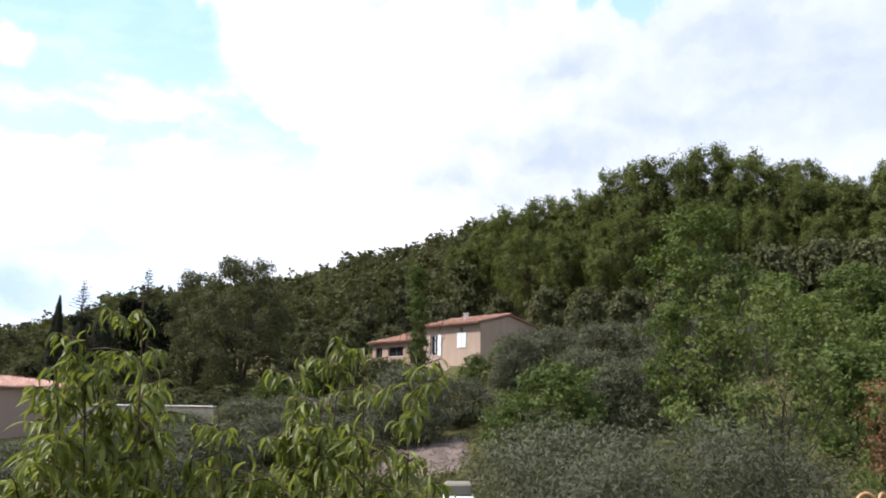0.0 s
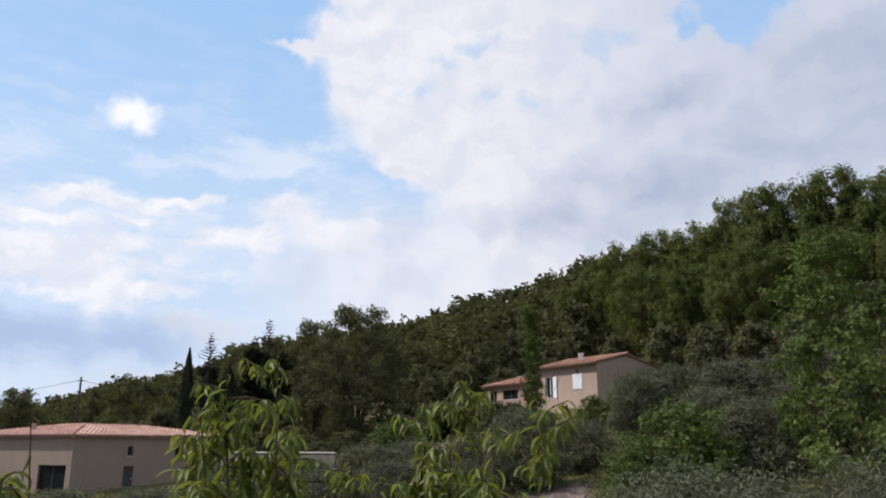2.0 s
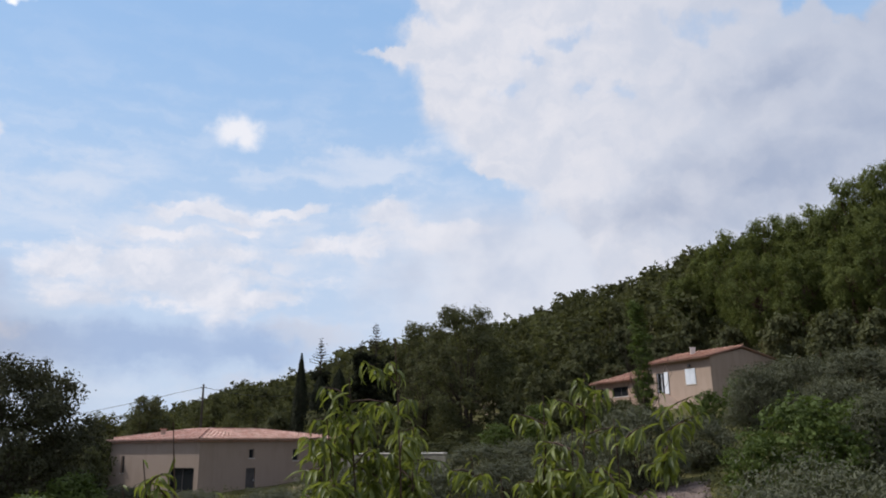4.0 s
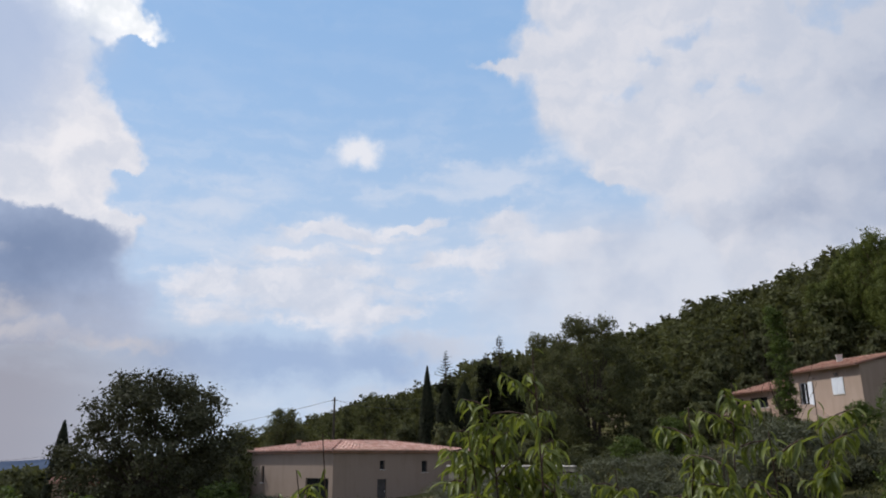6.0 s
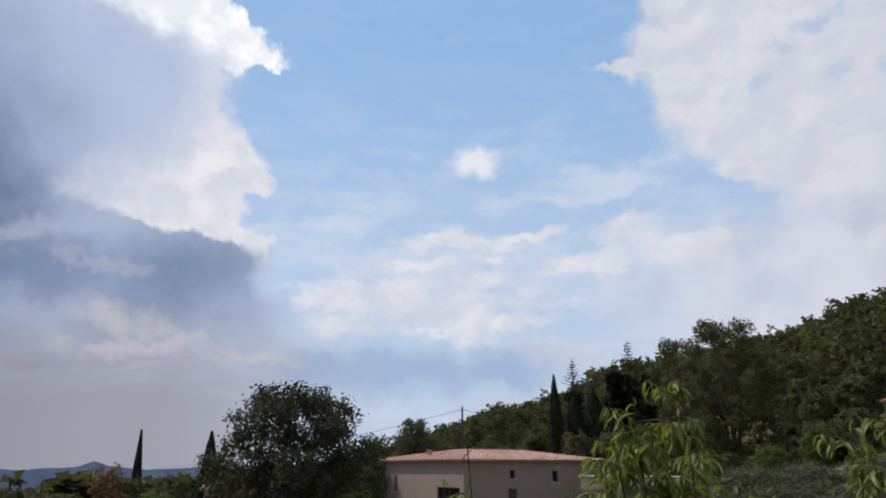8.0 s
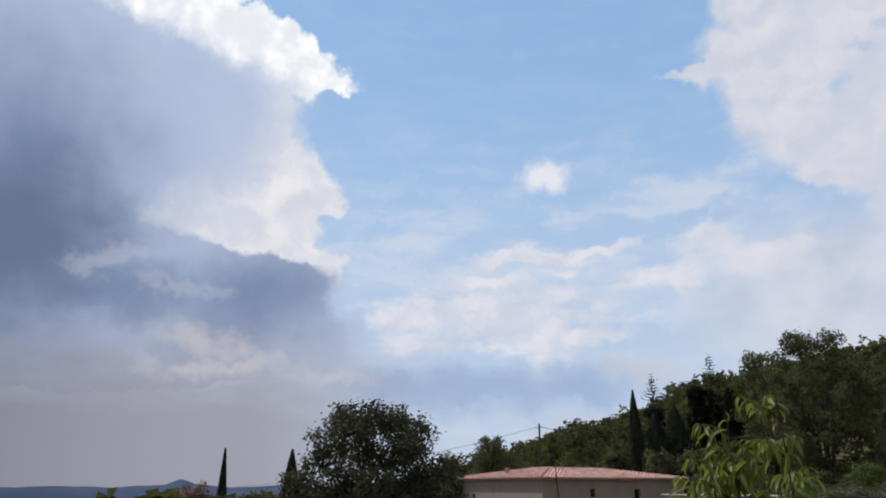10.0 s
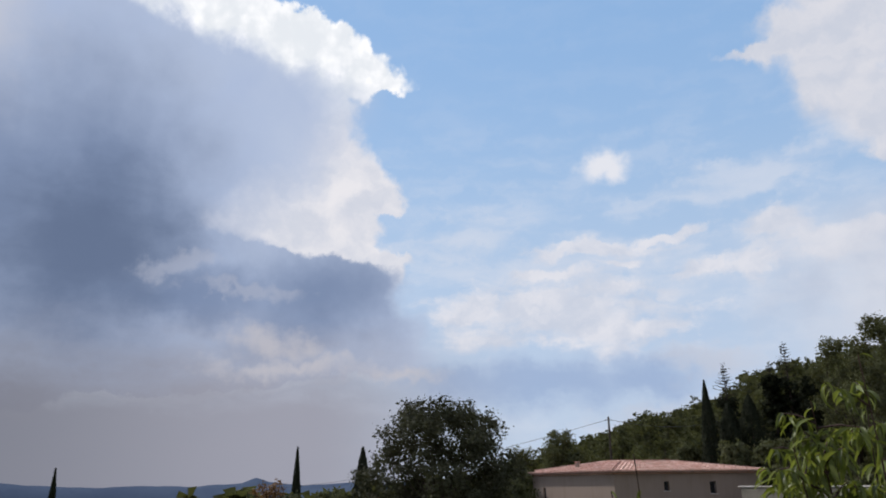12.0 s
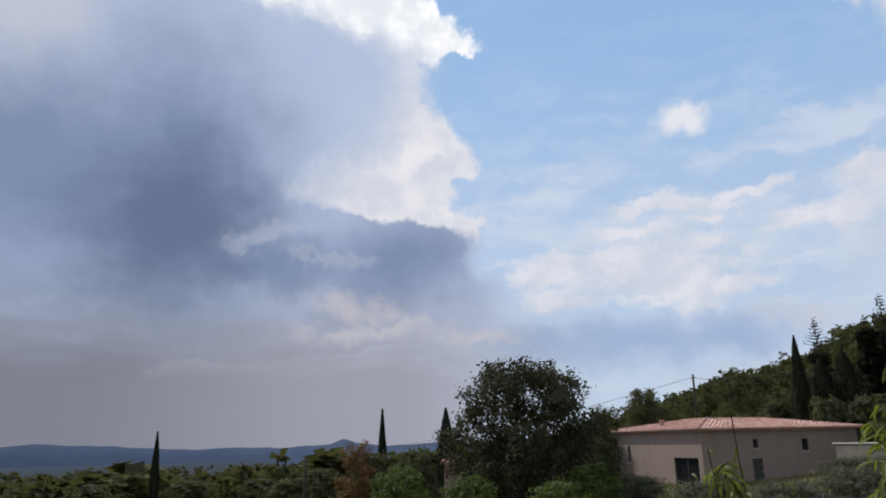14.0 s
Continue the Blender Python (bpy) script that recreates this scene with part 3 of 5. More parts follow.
def far_ridge(name, d, a0, a1, height, seed, label):
    """A long far hill: a solid ridge with a soft uneven skyline."""
    V, F, cols = [], [], 90
    for j in range(cols + 1):
        a = a0 + (a1 - a0) * j / cols
        f = math.sin(math.pi * j / cols) ** 0.5
        h = height(a) * f + 9 * noise.fractal((a * 0.35, seed, 0), 1.0, 2.0, 4)
        for k, (dd, z) in enumerate(((-260, -90), (-120, h * 0.45 - 40), (0, h), (160, h * 0.3 - 40), (320, -90))):
            p = at(a, d + dd)
            V.append((p.x, p.y, EYE + z))
    for j in range(cols):
        for k in range(4):
            F.append((j * 5 + k, j * 5 + k + 1, j * 5 + 5 + k + 1, j * 5 + 5 + k))
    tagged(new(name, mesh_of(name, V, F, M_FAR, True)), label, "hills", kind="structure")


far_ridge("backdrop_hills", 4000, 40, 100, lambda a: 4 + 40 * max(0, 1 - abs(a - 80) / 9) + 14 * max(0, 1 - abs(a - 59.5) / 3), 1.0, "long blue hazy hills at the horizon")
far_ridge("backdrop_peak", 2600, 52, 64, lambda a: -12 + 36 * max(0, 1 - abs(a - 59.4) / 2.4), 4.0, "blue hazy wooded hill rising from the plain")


# ---- houses ----
def wall_piece(bm, a, b, z0, z1, thick, holes=(), skip=None):
    """An upright wall from a to b in plan, its outer face on the line, with holes (from, to, low, high) that go right through."""
    a, b = Vector(a), Vector(b)
    u = (b - a).normalized()
    inn = Vector((-u.y, u.x))
    xs = sorted({thick if skip is None else skip, (b - a).length, *[h[0] for h in holes], *[h[1] for h in holes]})
    zs = sorted({z0, z1, *[h[2] for h in holes], *[h[3] for h in holes]})
    m = Matrix(((u.x, inn.x, 0, a.x), (u.y, inn.y, 0, a.y), (0, 0, 1, 0), (0, 0, 0, 1)))
    grid, nx, nz = {}, len(xs) - 1, len(zs) - 1

    def solid(i, k):
        if not (0 <= i < nx and 0 <= k < nz):
            return False
        x, z = (xs[i] + xs[i + 1]) / 2, (zs[k] + zs[k + 1]) / 2
        return not any(h[0] < x < h[1] and h[2] < z < h[3] for h in holes)

    def corner(i, side, k):
        if (i, side, k) not in grid:
            grid[i, side, k] = bm.verts.new(m @ Vector((xs[i], side * thick, zs[k])))
        return grid[i, side, k]

    for i in range(nx):
        for k in range(nz):
            if not solid(i, k):
                continue
            faces = [((i, 0, k), (i + 1, 0, k), (i + 1, 0, k + 1), (i, 0, k + 1)), ((i, 1, k), (i, 1, k + 1), (i + 1, 1, k + 1), (i + 1, 1, k))]
            if not solid(i - 1, k):
                faces.append(((i, 0, k), (i, 0, k + 1), (i, 1, k + 1), (i, 1, k)))
            if not solid(i + 1, k):
                faces.append(((i + 1, 0, k), (i + 1, 1, k), (i + 1, 1, k + 1), (i + 1, 0, k + 1)))
            if not solid(i, k - 1):
                faces.append(((i, 0, k), (i, 1, k), (i + 1, 1, k), (i + 1, 0, k)))
            if not solid(i, k + 1):
                faces.append(((i, 0, k + 1), (i + 1, 0, k + 1), (i + 1, 1, k + 1), (i, 1, k + 1)))
            for face in faces:
                bm.faces.new([corner(*c) for c in face])
    return m


def tile_run(length, r=0.085, over=0.40):
    """One run of round clay tiles laid up the slope along +y, each lapping over the one below."""
    V, F = [], []
    k = max(int(length / over), 1)
    step = length / k
    for i in range(k):
        b = len(V)
        for y, lift, rr in ((i * step - 0.03, 0.028, r), (i * step + step, 0.0, r * 0.85)):
            for j in range(6):
                a = math.pi * j / 5
                V.append((math.cos(a) * rr, y, math.sin(a) * rr * 0.8 + lift))
        for j in range(5):
            F.append((b + j, b + j + 1, b + 7 + j, b + 6 + j))
        F.append((b, b + 5, b + 4, b + 1))
        F.append((b + 1, b + 4, b + 3, b + 2))
    return np.array(V), np.array(F)


def roof_slope(parent, eave_a, eave_b, top_a, top_b, spacing=0.21, thick=0.1, tiles=True, mat=None):
    """One plane of a tiled roof between its eave and its top edge: a slab with runs of round tiles."""
    ea, eb, ta, tb = map(Vector, (eave_a, eave_b, top_a, top_b))
    bm = bmesh.new()
    nor = (eb - ea).cross(ta - ea if (ta - ea).length > 0.1 else tb - ea).normalized()
    if nor.z < 0:
        nor = -nor
    corners = [ea, eb, tb, ta] if (tb - ta).length > 0.05 else [ea, eb, tb]
    up = [bm.verts.new(c) for c in corners]
    dn = [bm.verts.new(c - nor * thick) for c in corners]
    bm.faces.new(up)
    bm.faces.new(dn[::-1])
    for i in range(len(up)):
        j = (i + 1) % len(up)
        bm.faces.new((up[i], dn[i], dn[j], up[j]))
    bmesh.ops.recalc_face_normals(bm, faces=bm.faces)
    mat = mat or M_TILE
    slab = part("roof", bm, mat, parent)
    if not tiles:
        return slab
    u = (eb - ea).normalized()
    v = nor.cross(u)
    if v.z < 0:
        v = -v
    width = (eb - ea).length

    def pos(p):
        return (p - ea).dot(u), (p - ea).dot(v)

    (xa, ya), (xb, yb) = pos(ta), pos(tb)
    k = int(width / spacing)
    V, F, base = [], [], 0
    axes = np.array((u, v, nor))
    for i in range(k):
        x = (i + 0.5) * width / k
        if x < xa:
            h = ya * x / max(xa, 1e-6)
        elif x > xb:
            h = yb * (width - x) / max(width - xb, 1e-6)
        else:
            h = ya + (yb - ya) * (x - xa) / max(xb - xa, 1e-6)
        if h < 0.3:
            continue
        tv, tf = tile_run(h)
        V.append((tv + np.array((x, 0, 0))) @ axes + np.array(ea))
        F.append(tf + base)
        base += len(tv)
    tagged(link_part("roof_tiles", mesh_of("roof_tiles", np.concatenate(V), np.concatenate(F), mat), slab), kind="stuff")
    return slab


def ridge_tiles(parent, a, b, r=0.12, mat=None):
    """Half-round tiles over a hip or ridge."""
    a, b = Vector(a), Vector(b)
    me = None
    d = b - a
    k = max(int(d.length / 0.42), 1)
    m = d.to_track_quat("Y", "Z").to_matrix().to_4x4()
    for i in range(k):
        if me is None:
            me = mesh_of("ridge_tile", *tile_run(d.length / k, r, 1.0), mat or M_TILE)
        ob = link_part("ridge_tile", me, parent)
        ob.matrix_basis = Matrix.Translation(a + d * (i / k)) @ m


def window_at(parent, m, x0, x1, z0, z1, frame_mat, depth=0.16, bars=True):
    """A window set back in its hole: a pane and a frame, in the wall's own axes m."""
    bm = bmesh.new()
    box(bm, (x0, depth + 0.02, z0), (x1, depth + 0.03, z1), 0, m)
    w = part("pane", bm, M_DARKGLASS, parent)
    bm = bmesh.new()
    t = 0.06
    box(bm, (x0, depth - 0.02, z0), (x0 + t, depth + 0.05, z1), 0, m)
    box(bm, (x1 - t, depth - 0.02, z0), (x1, depth + 0.05, z1), 0, m)
    box(bm, (x0 + t, depth - 0.02, z0), (x1 - t, depth + 0.05, z0 + t), 0, m)
    box(bm, (x0 + t, depth - 0.02, z1 - t), (x1 - t, depth + 0.05, z1), 0, m)
    if bars:
        c = (x0 + x1) / 2
        box(bm, (c - 0.03, depth - 0.02, z0 + t), (c + 0.03, depth + 0.05, z1 - t), 0, m)
    part("window_frame", bm, frame_mat, w)
    bm = bmesh.new()
    box(bm, (x0 - 0.06, -0.05, z0 - 0.06), (x1 + 0.06, depth, z0 - 0.003), 0.01, m)
    part("window_sill", bm, M_CAP, w)
    return w


def shutter_at(parent, m, x0, x1, z0, z1, label):
    """A closed pair of slatted shutters just proud of the wall."""
    c = (x0 + x1) / 2
    for a, b in ((x0, c - 0.005), (c + 0.005, x1)):
        bm = bmesh.new()
        box(bm, (a, -0.05, z0), (b, -0.008, z1), 0.006, m)
        s = part("shutter", bm, M_SHUTTER, parent, label)
        bm = bmesh.new()
        k = int((z1 - z0) / 0.12)
        for i in range(k):
            z = z0 + (i + 0.5) * (z1 - z0) / k
            box(bm, (a + 0.05, -0.064, z - 0.03), (b - 0.05, -0.05, z + 0.03), 0, m)
        part("slats", bm, M_SHUTTER, s)


def long_house():
    """The low cream house with a hipped roof of round tiles."""
    c = at(33.8, 62.0)
    ul, ur = Vector((-0.957, 0.290)), Vector((0.290, 0.957))
    wl, wr = 12.6, 16.0
    z0, ze, zr = EYE - 4.0, EYE + 0.66, EYE + 1.52
    ob = thing("house", (0, 0, 0), "low cream plastered house under a hipped terracotta tile roof", "house")
    l, r, b = c + ul * wl, c + ur * wr, c + ul * wl + ur * wr
    bm = bmesh.new()
    holes_l = [(0.5, 3.4, z0 + 0.2, EYE - 1.45), (wl - 3.4, wl - 3.0, EYE - 1.9, EYE - 0.55)]
    # seen from outside the walls run anticlockwise: left wall l to c, right wall c to r
    hl = [(wl - h[1], wl - h[0], h[2], h[3]) for h in holes_l]
    ml = wall_piece(bm, l, c, z0, ze, 0.3, hl)
    part("wall", bm, M_ROUGHCAST, ob)
    bm = bmesh.new()
    hr = [(4.7, 5.7, z0 + 0.35, EYE - 1.62), (4.95, 5.5, EYE - 0.85, EYE - 0.15), (9.9, 10.6, EYE - 1.15, EYE - 0.2)]
    mr = wall_piece(bm, c, r, z0, ze, 0.3, hr)
    part("wall", bm, M_ROUGHCAST, ob)
    for a, d in ((r, b), (b, l)):
        bm = bmesh.new()
        wall_piece(bm, a, d, z0, ze, 0.3)
        part("wall", bm, M_ROUGHCAST, ob)
    bm = bmesh.new()
    fl = [c + (ul + ur) * 0.3, l - ul * 0.3 + ur * 0.3, b - (ul + ur) * 0.3, r + ul * 0.3 - ur * 0.3]
    bm.faces.new([bm.verts.new((p.x, p.y, ze - 0.4)) for p in fl])
    part("ceiling", bm, M_ROUGHCAST, ob)
    # wide glazed door, slit window, service door, small windows
    window_at(ob, ml, *hl[0], M_DOOR)
    window_at(ob, ml, *hl[1], M_DOOR, bars=False)
    window_at(ob, mr, *hr[1], M_DOOR, bars=False)
    window_at(ob, mr, *hr[2], M_DOOR, bars=False)
    bm = bmesh.new()
    x0, x1, za, zb = hr[0]
    box(bm, (x0, 0.1, za), (x1, 0.16, zb), 0.01, mr)
    door = part("door", bm, M_DOOR, ob, "dark painted door")
    bm = bmesh.new()
    box(bm, (x1 - 0.14, 0.04, za + 1.0), (x1 - 0.08, 0.1, za + 1.12), 0.01, mr)
    part("handle", bm, M_PAINT, door)
    # hipped roof
    o = 0.35
    e = [c - (ul + ur) * o, l + ul * o - ur * o, b + (ul + ur) * o, r - ul * o + ur * o]
    k = 5.0
    ra, rb = c + (ul + ur) * k, l - ul * k + ur * k
    rc, rd = b - (ul + ur) * k, r + ul * k - ur * k
    E3 = [Vector((p.x, p.y, ze + 0.02)) for p in e]
    R3 = [Vector((p.x, p.y, zr)) for p in (ra, rb, rc, rd)]
    roof_slope(ob, E3[0], E3[1], R3[0], R3[1])
    roof_slope(ob, E3[3], E3[0], R3[3], R3[0])
    roof_slope(ob, E3[1], E3[2], R3[1], R3[2], tiles=False)
    roof_slope(ob, E3[2], E3[3], R3[2], R3[3], tiles=False)
    bm = bmesh.new()
    bm.faces.new([bm.verts.new(p) for p in R3])
    part("roof", bm, M_TILE, ob)
    roof = [x for x in ob.children if x.name.startswith("roof")][0]
    for a, d in ((E3[0], R3[0]), (E3[1], R3[1]), (R3[0], R3[1]), (R3[0], R3[3]), (E3[3], R3[3])):
        ridge_tiles(roof, a + Vector((0, 0, 0.03)), d + Vector((0, 0, 0.03)))
    # moulded eaves band
    bm = bmesh.new()
    for a, d in ((l, c), (c, r)):
        u = (d - a).normalized()
        m = Matrix(((u.x, -u.y, 0, a.x), (u.y, u.x, 0, a.y), (0, 0, 1, 0), (0, 0, 0, 1)))
        box(bm, (-0.12, -0.12, ze - 0.22), ((d - a).length - 0.003, -0.003, ze - 0.12), 0.02, m)
    part("eaves_band", bm, M_TILE, ob, "terracotta moulding under the eaves")
    # chimney
    q = c + ul * 7.27 + ur * 2.08
    bm = bmesh.new()
    box(bm, (q.x - 0.15, q.y - 0.15, ze + 0.2), (q.x + 0.15, q.y + 0.15, zr), 0.02)
    ch = part("chimney", bm, M_ROUGHCAST, ob)
    bm = bmesh.new()
    box(bm, (q.x - 0.2, q.y - 0.2, zr), (q.x + 0.2, q.y + 0.2, zr + 0.07), 0.02)
    part("chimney_cap", bm, M_TILE, ch)
    return r, ur


HOUSE_R, HOUSE_UR = long_house()


def villa():
    """The two-storey cream villa on the slope, with a lower wing and a porch."""
    c = Vector((3.23, 64.9))
    ul, ur = Vector((-0.70, 0.714)), Vector((0.714, 0.70))
    wl, wr = 7.1, 7.7
    z0, ze, za = EYE + 0.6, EYE + 6.62, EYE + 7.5
    ob = thing("villa", (0, 0, 0), "cream two-storey villa with white shutters and a tiled gable roof", "house")
    l, r, b = c + ul * wl, c + ur * wr, c + ul * wl + ur * wr
    bm = bmesh.new()
    hl = [(wl - 2.75, wl - 1.65, EYE + 4.55, EYE + 5.8), (0.9, 1.9, EYE + 3.9, EYE + 5.75)]
    ml = wall_piece(bm, l, c, z0, ze, 0.3, hl)
    part("wall", bm, M_PLASTER, ob)
    bm = bmesh.new()
    hr = [(3.9, 4.4, EYE + 4.2, EYE + 5.1)]
    mr = wall_piece(bm, c, r, z0, ze, 0.3, hr)
    tri = [Vector((0.0, 0, ze)), Vector((wr, 0, ze)), Vector((wr / 2, 0, za - 0.12))]
    f = [bm.verts.new(mr @ p) for p in tri]
    g = [bm.verts.new(mr @ (p + Vector((0, 0.3, 0)))) for p in tri]
    bm.faces.new(f)
    bm.faces.new(g[::-1])
    for i in range(3):
        bm.faces.new((f[i], g[i], g[(i + 1) % 3], f[(i + 1) % 3]))
    bmesh.ops.recalc_face_normals(bm, faces=bm.faces)
    part("gable_wall", bm, M_PLASTER, ob)
    for a, d in ((r, b), (b, l)):
        bm = bmesh.new()
        wall_piece(bm, a, d, z0, ze, 0.3)
        part("wall", bm, M_PLASTER, ob)
    window_at(ob, ml, *hl[0], M_SHUTTER)
    shutter_at(ob, ml, *hl[0], "pale grey-white closed shutter")
    window_at(ob, ml, *hl[1], M_SHUTTER)
    bm = bmesh.new()
    box(bm, (hl[1][1] + 0.02, -0.09, hl[1][2]), (hl[1][1] + 0.5, -0.04, hl[1][3]), 0.01, ml)
    part("shutter", bm, M_SHUTTER, ob, "open white shutter folded back on the wall")
    window_at(ob, mr, *hr[0], M_DOOR, bars=False)
    bm = bmesh.new()
    lm = ml @ Matrix.Translation((wl - 2.2, -0.12, EYE + 6.05))
    box(bm, (-0.12, -0.1, -0.12), (0.12, 0.12, 0.12), 0.03, lm)
    part("wall_lamp", bm, M_DOOR, ob, "dark lantern above the window")
    o = 0.55
    mid = wr / 2

    def p3(s, w, z):
        q = c + ul * s + ur * w
        return Vector((q.x, q.y, z))

    drop = o * (za - ze) / mid
    s1 = roof_slope(ob, p3(wl + o, -o, ze - drop + 0.1), p3(-0.15, -o, ze - drop + 0.1), p3(wl + o, mid, za + 0.1), p3(-0.15, mid, za + 0.1), mat=M_TILE_B)
    roof_slope(ob, p3(-0.15, wr + o, ze - drop + 0.1), p3(wl + o, wr + o, ze - drop + 0.1), p3(-0.15, mid, za + 0.1), p3(wl + o, mid, za + 0.1), tiles=False, mat=M_TILE_B)
    ridge_tiles(s1, p3(-0.15, mid, za + 0.12), p3(wl + o, mid, za + 0.12), mat=M_TILE_B)
    q = c + ul * 4.0 + ur * 2.4
    bm = bmesh.new()
    box(bm, (q.x - 0.22, q.y - 0.22, ze + 0.5), (q.x + 0.22, q.y + 0.22, za + 0.3), 0.02)
    ch = part("chimney", bm, M_CAP, ob)
    bm = bmesh.new()
    box(bm, (q.x - 0.27, q.y - 0.27, za + 0.3), (q.x + 0.27, q.y + 0.27, za + 0.37), 0.02)
    part("chimney_cap", bm, M_CAP, ch)
    # stair flank in front of the lower storey
    bm = bmesh.new()
    prof = [(wl - 6.2, z0), (wl - 6.2, EYE + 3.95), (wl - 5.0, EYE + 3.95), (wl - 1.2, EYE + 1.6), (wl - 1.2, z0)]
    f = [bm.verts.new(ml @ Vector((x, -1.5, z))) for x, z in prof]
    g = [bm.verts.new(ml @ Vector((x, -0.003, z))) for x, z in prof]
    bm.faces.new(f)
    bm.faces.new(g[::-1])
    for i in range(5):
        bm.faces.new((f[i], g[i], g[(i + 1) % 5], f[(i + 1) % 5]))
    bmesh.ops.recalc_face_normals(bm, faces=bm.faces)
    part("stair_flank", bm, M_PLASTER, ob)
    # lower wing with a porch
    wz = EYE + 5.55
    w0, w1 = c + ul * (wl + 0.01) + ur * 0.6, c + ul * 15.2 + ur * 0.6
    bm = bmesh.new()
    L = (w1 - w0).length
    hw = [(0.5, 1.5, EYE + 3.2, EYE + 5.0), (2.4, 4.6, EYE + 4.1, EYE + 5.0), (5.4, 6.6, EYE + 4.1, EYE + 5.0)]
    mw = wall_piece(bm, w1, w0, z0 + 1.2, wz, 0.3, hw)
    part("wing_wall", bm, M_PLASTER_B, ob)
    for h in hw[1:]:
        window_at(ob, mw, *h, M_DOOR)
    window_at(ob, mw, *hw[0], M_DOOR)
    bm = bmesh.new()
    wall_piece(bm, w1 + ur * 6, w1, z0 + 1.2, wz, 0.3)
    part("wing_wall", bm, M_PLASTER_B, ob)

    def w3(s, w, z):
        q2 = w0 + ul * s + ur * w
        return Vector((q2.x, q2.y, z))

    roof_slope(ob, w3(L + 0.4, -0.5, wz - 0.05), w3(0.0, -0.5, wz - 0.05), w3(L - 2.2, 3.4, wz + 1.15), w3(0.0, 3.4, wz + 1.15), mat=M_TILE_B)
    roof_slope(ob, w3(L + 0.4, 6.5, wz - 0.05), w3(L + 0.4, -0.5, wz - 0.05), w3(L - 2.2, 3.4, wz + 1.15), w3(L - 2.2, 3.41, wz + 1.15), mat=M_TILE_B)
    # pale terrace wall in front of the wing
    bm = bmesh.new()
    t0, t1 = w0 - ur * 2.6 + ul * 0.5, w1 - ur * 2.6
    wall_piece(bm, t1, t0, z0 + 0.6, EYE + 3.75, 0.25)
    part("terrace_wall", bm, M_PLASTER_B, ob)


villa()


def reach(az, d, el):
    """How tall a tree at that place must be for its top to stand at that elevation."""
    p = at(az, d)
    return EYE + math.tan(radians(el)) * d - ground_z(p.x, p.y)


# ---- garden wall, pole and wires ----
def garden_wall():
    a, b = HOUSE_R - HOUSE_UR * 3 + Vector((2.0, -4.0)), at(16.4, 58.0)
    bm = bmesh.new()
    top = EYE - 0.66
    m = wall_piece(bm, a, b, EYE - 4.2, top, 0.25)
    ob = thing("garden_wall", (0, 0, 0), "low rendered garden wall with a pale coping", "wall")
    part("wall", bm, M_STONE, ob)
    n, length = 12, (b - a).length
    for i in range(n):
        bm = bmesh.new()
        box(bm, (i * length / n + 0.01, -0.06, top + 0.002), ((i + 1) * length / n - 0.01, 0.31, top + 0.09), 0.012, m)
        part("coping_stone", bm, M_CAP, ob)


garden_wall()


def pole_and_wires():
    p = at(33.85, 86.0)
    z0, z1 = ground_z(p.x, p.y), EYE + math.tan(radians(4.4)) * 86
    ob = thing("utility_pole", (p.x, p.y, z0 - 0.4), "dark wooden utility pole carrying two thin wires", "utility pole")
    h = z1 - z0 + 0.4
    v, f = tubes([[(np.array((0, 0, q * h)), 0.15 - 0.05 * q) for q in np.linspace(0, 1, 5)] + [(np.array((0, 0, h + 0.02)), 0.01)]], 8)
    link_part("pole", mesh_of("pole", v, f, M_POLE, True), ob)
    v, f = tubes([[(np.array((-0.35, -0.1, h - 0.35)), 0.04), (np.array((0.35, 0.1, h - 0.35)), 0.04)]], 6)
    link_part("cross_arm", mesh_of("cross_arm", v, f, M_POLE), ob)
    for far, dz in ((at(60, 150), -3.0), (at(24, 125), -1.5)):
        end = np.array((far.x - p.x, far.y - p.y, EYE + (-0.2 if dz < -2 else 10.5) - z0))
        start = np.array((0, 0, h - 0.3))
        pts = [(start * (1 - q) + end * q - np.array((0, 0, 1.6 * 4 * q * (1 - q))), 0.022) for q in np.linspace(0, 1, 24)]
        v, f = tubes([pts], 4)
        link_part("wire", mesh_of("wire", v, f, M_WIRE), ob)


pole_and_wires()


# ---- wood on the hill ----
def unit_wood(seed, n, size):
    """Leaf clumps of one far tree, one metre tall."""
    rng = np.random.default_rng(seed)
    L = crown_lobes(rng, 0.15, 1.0, 0.36, 16, 0.14, "umbrella" if seed % 2 else "round")
    p, d = tufts(*on_lobes(L, n // 6, rng, (0.5, 1.12), 0.6), 6, 0.026, rng)
    return leaves(p, d, size, rng, 1.9, 0.8, 0.3, slim=True)


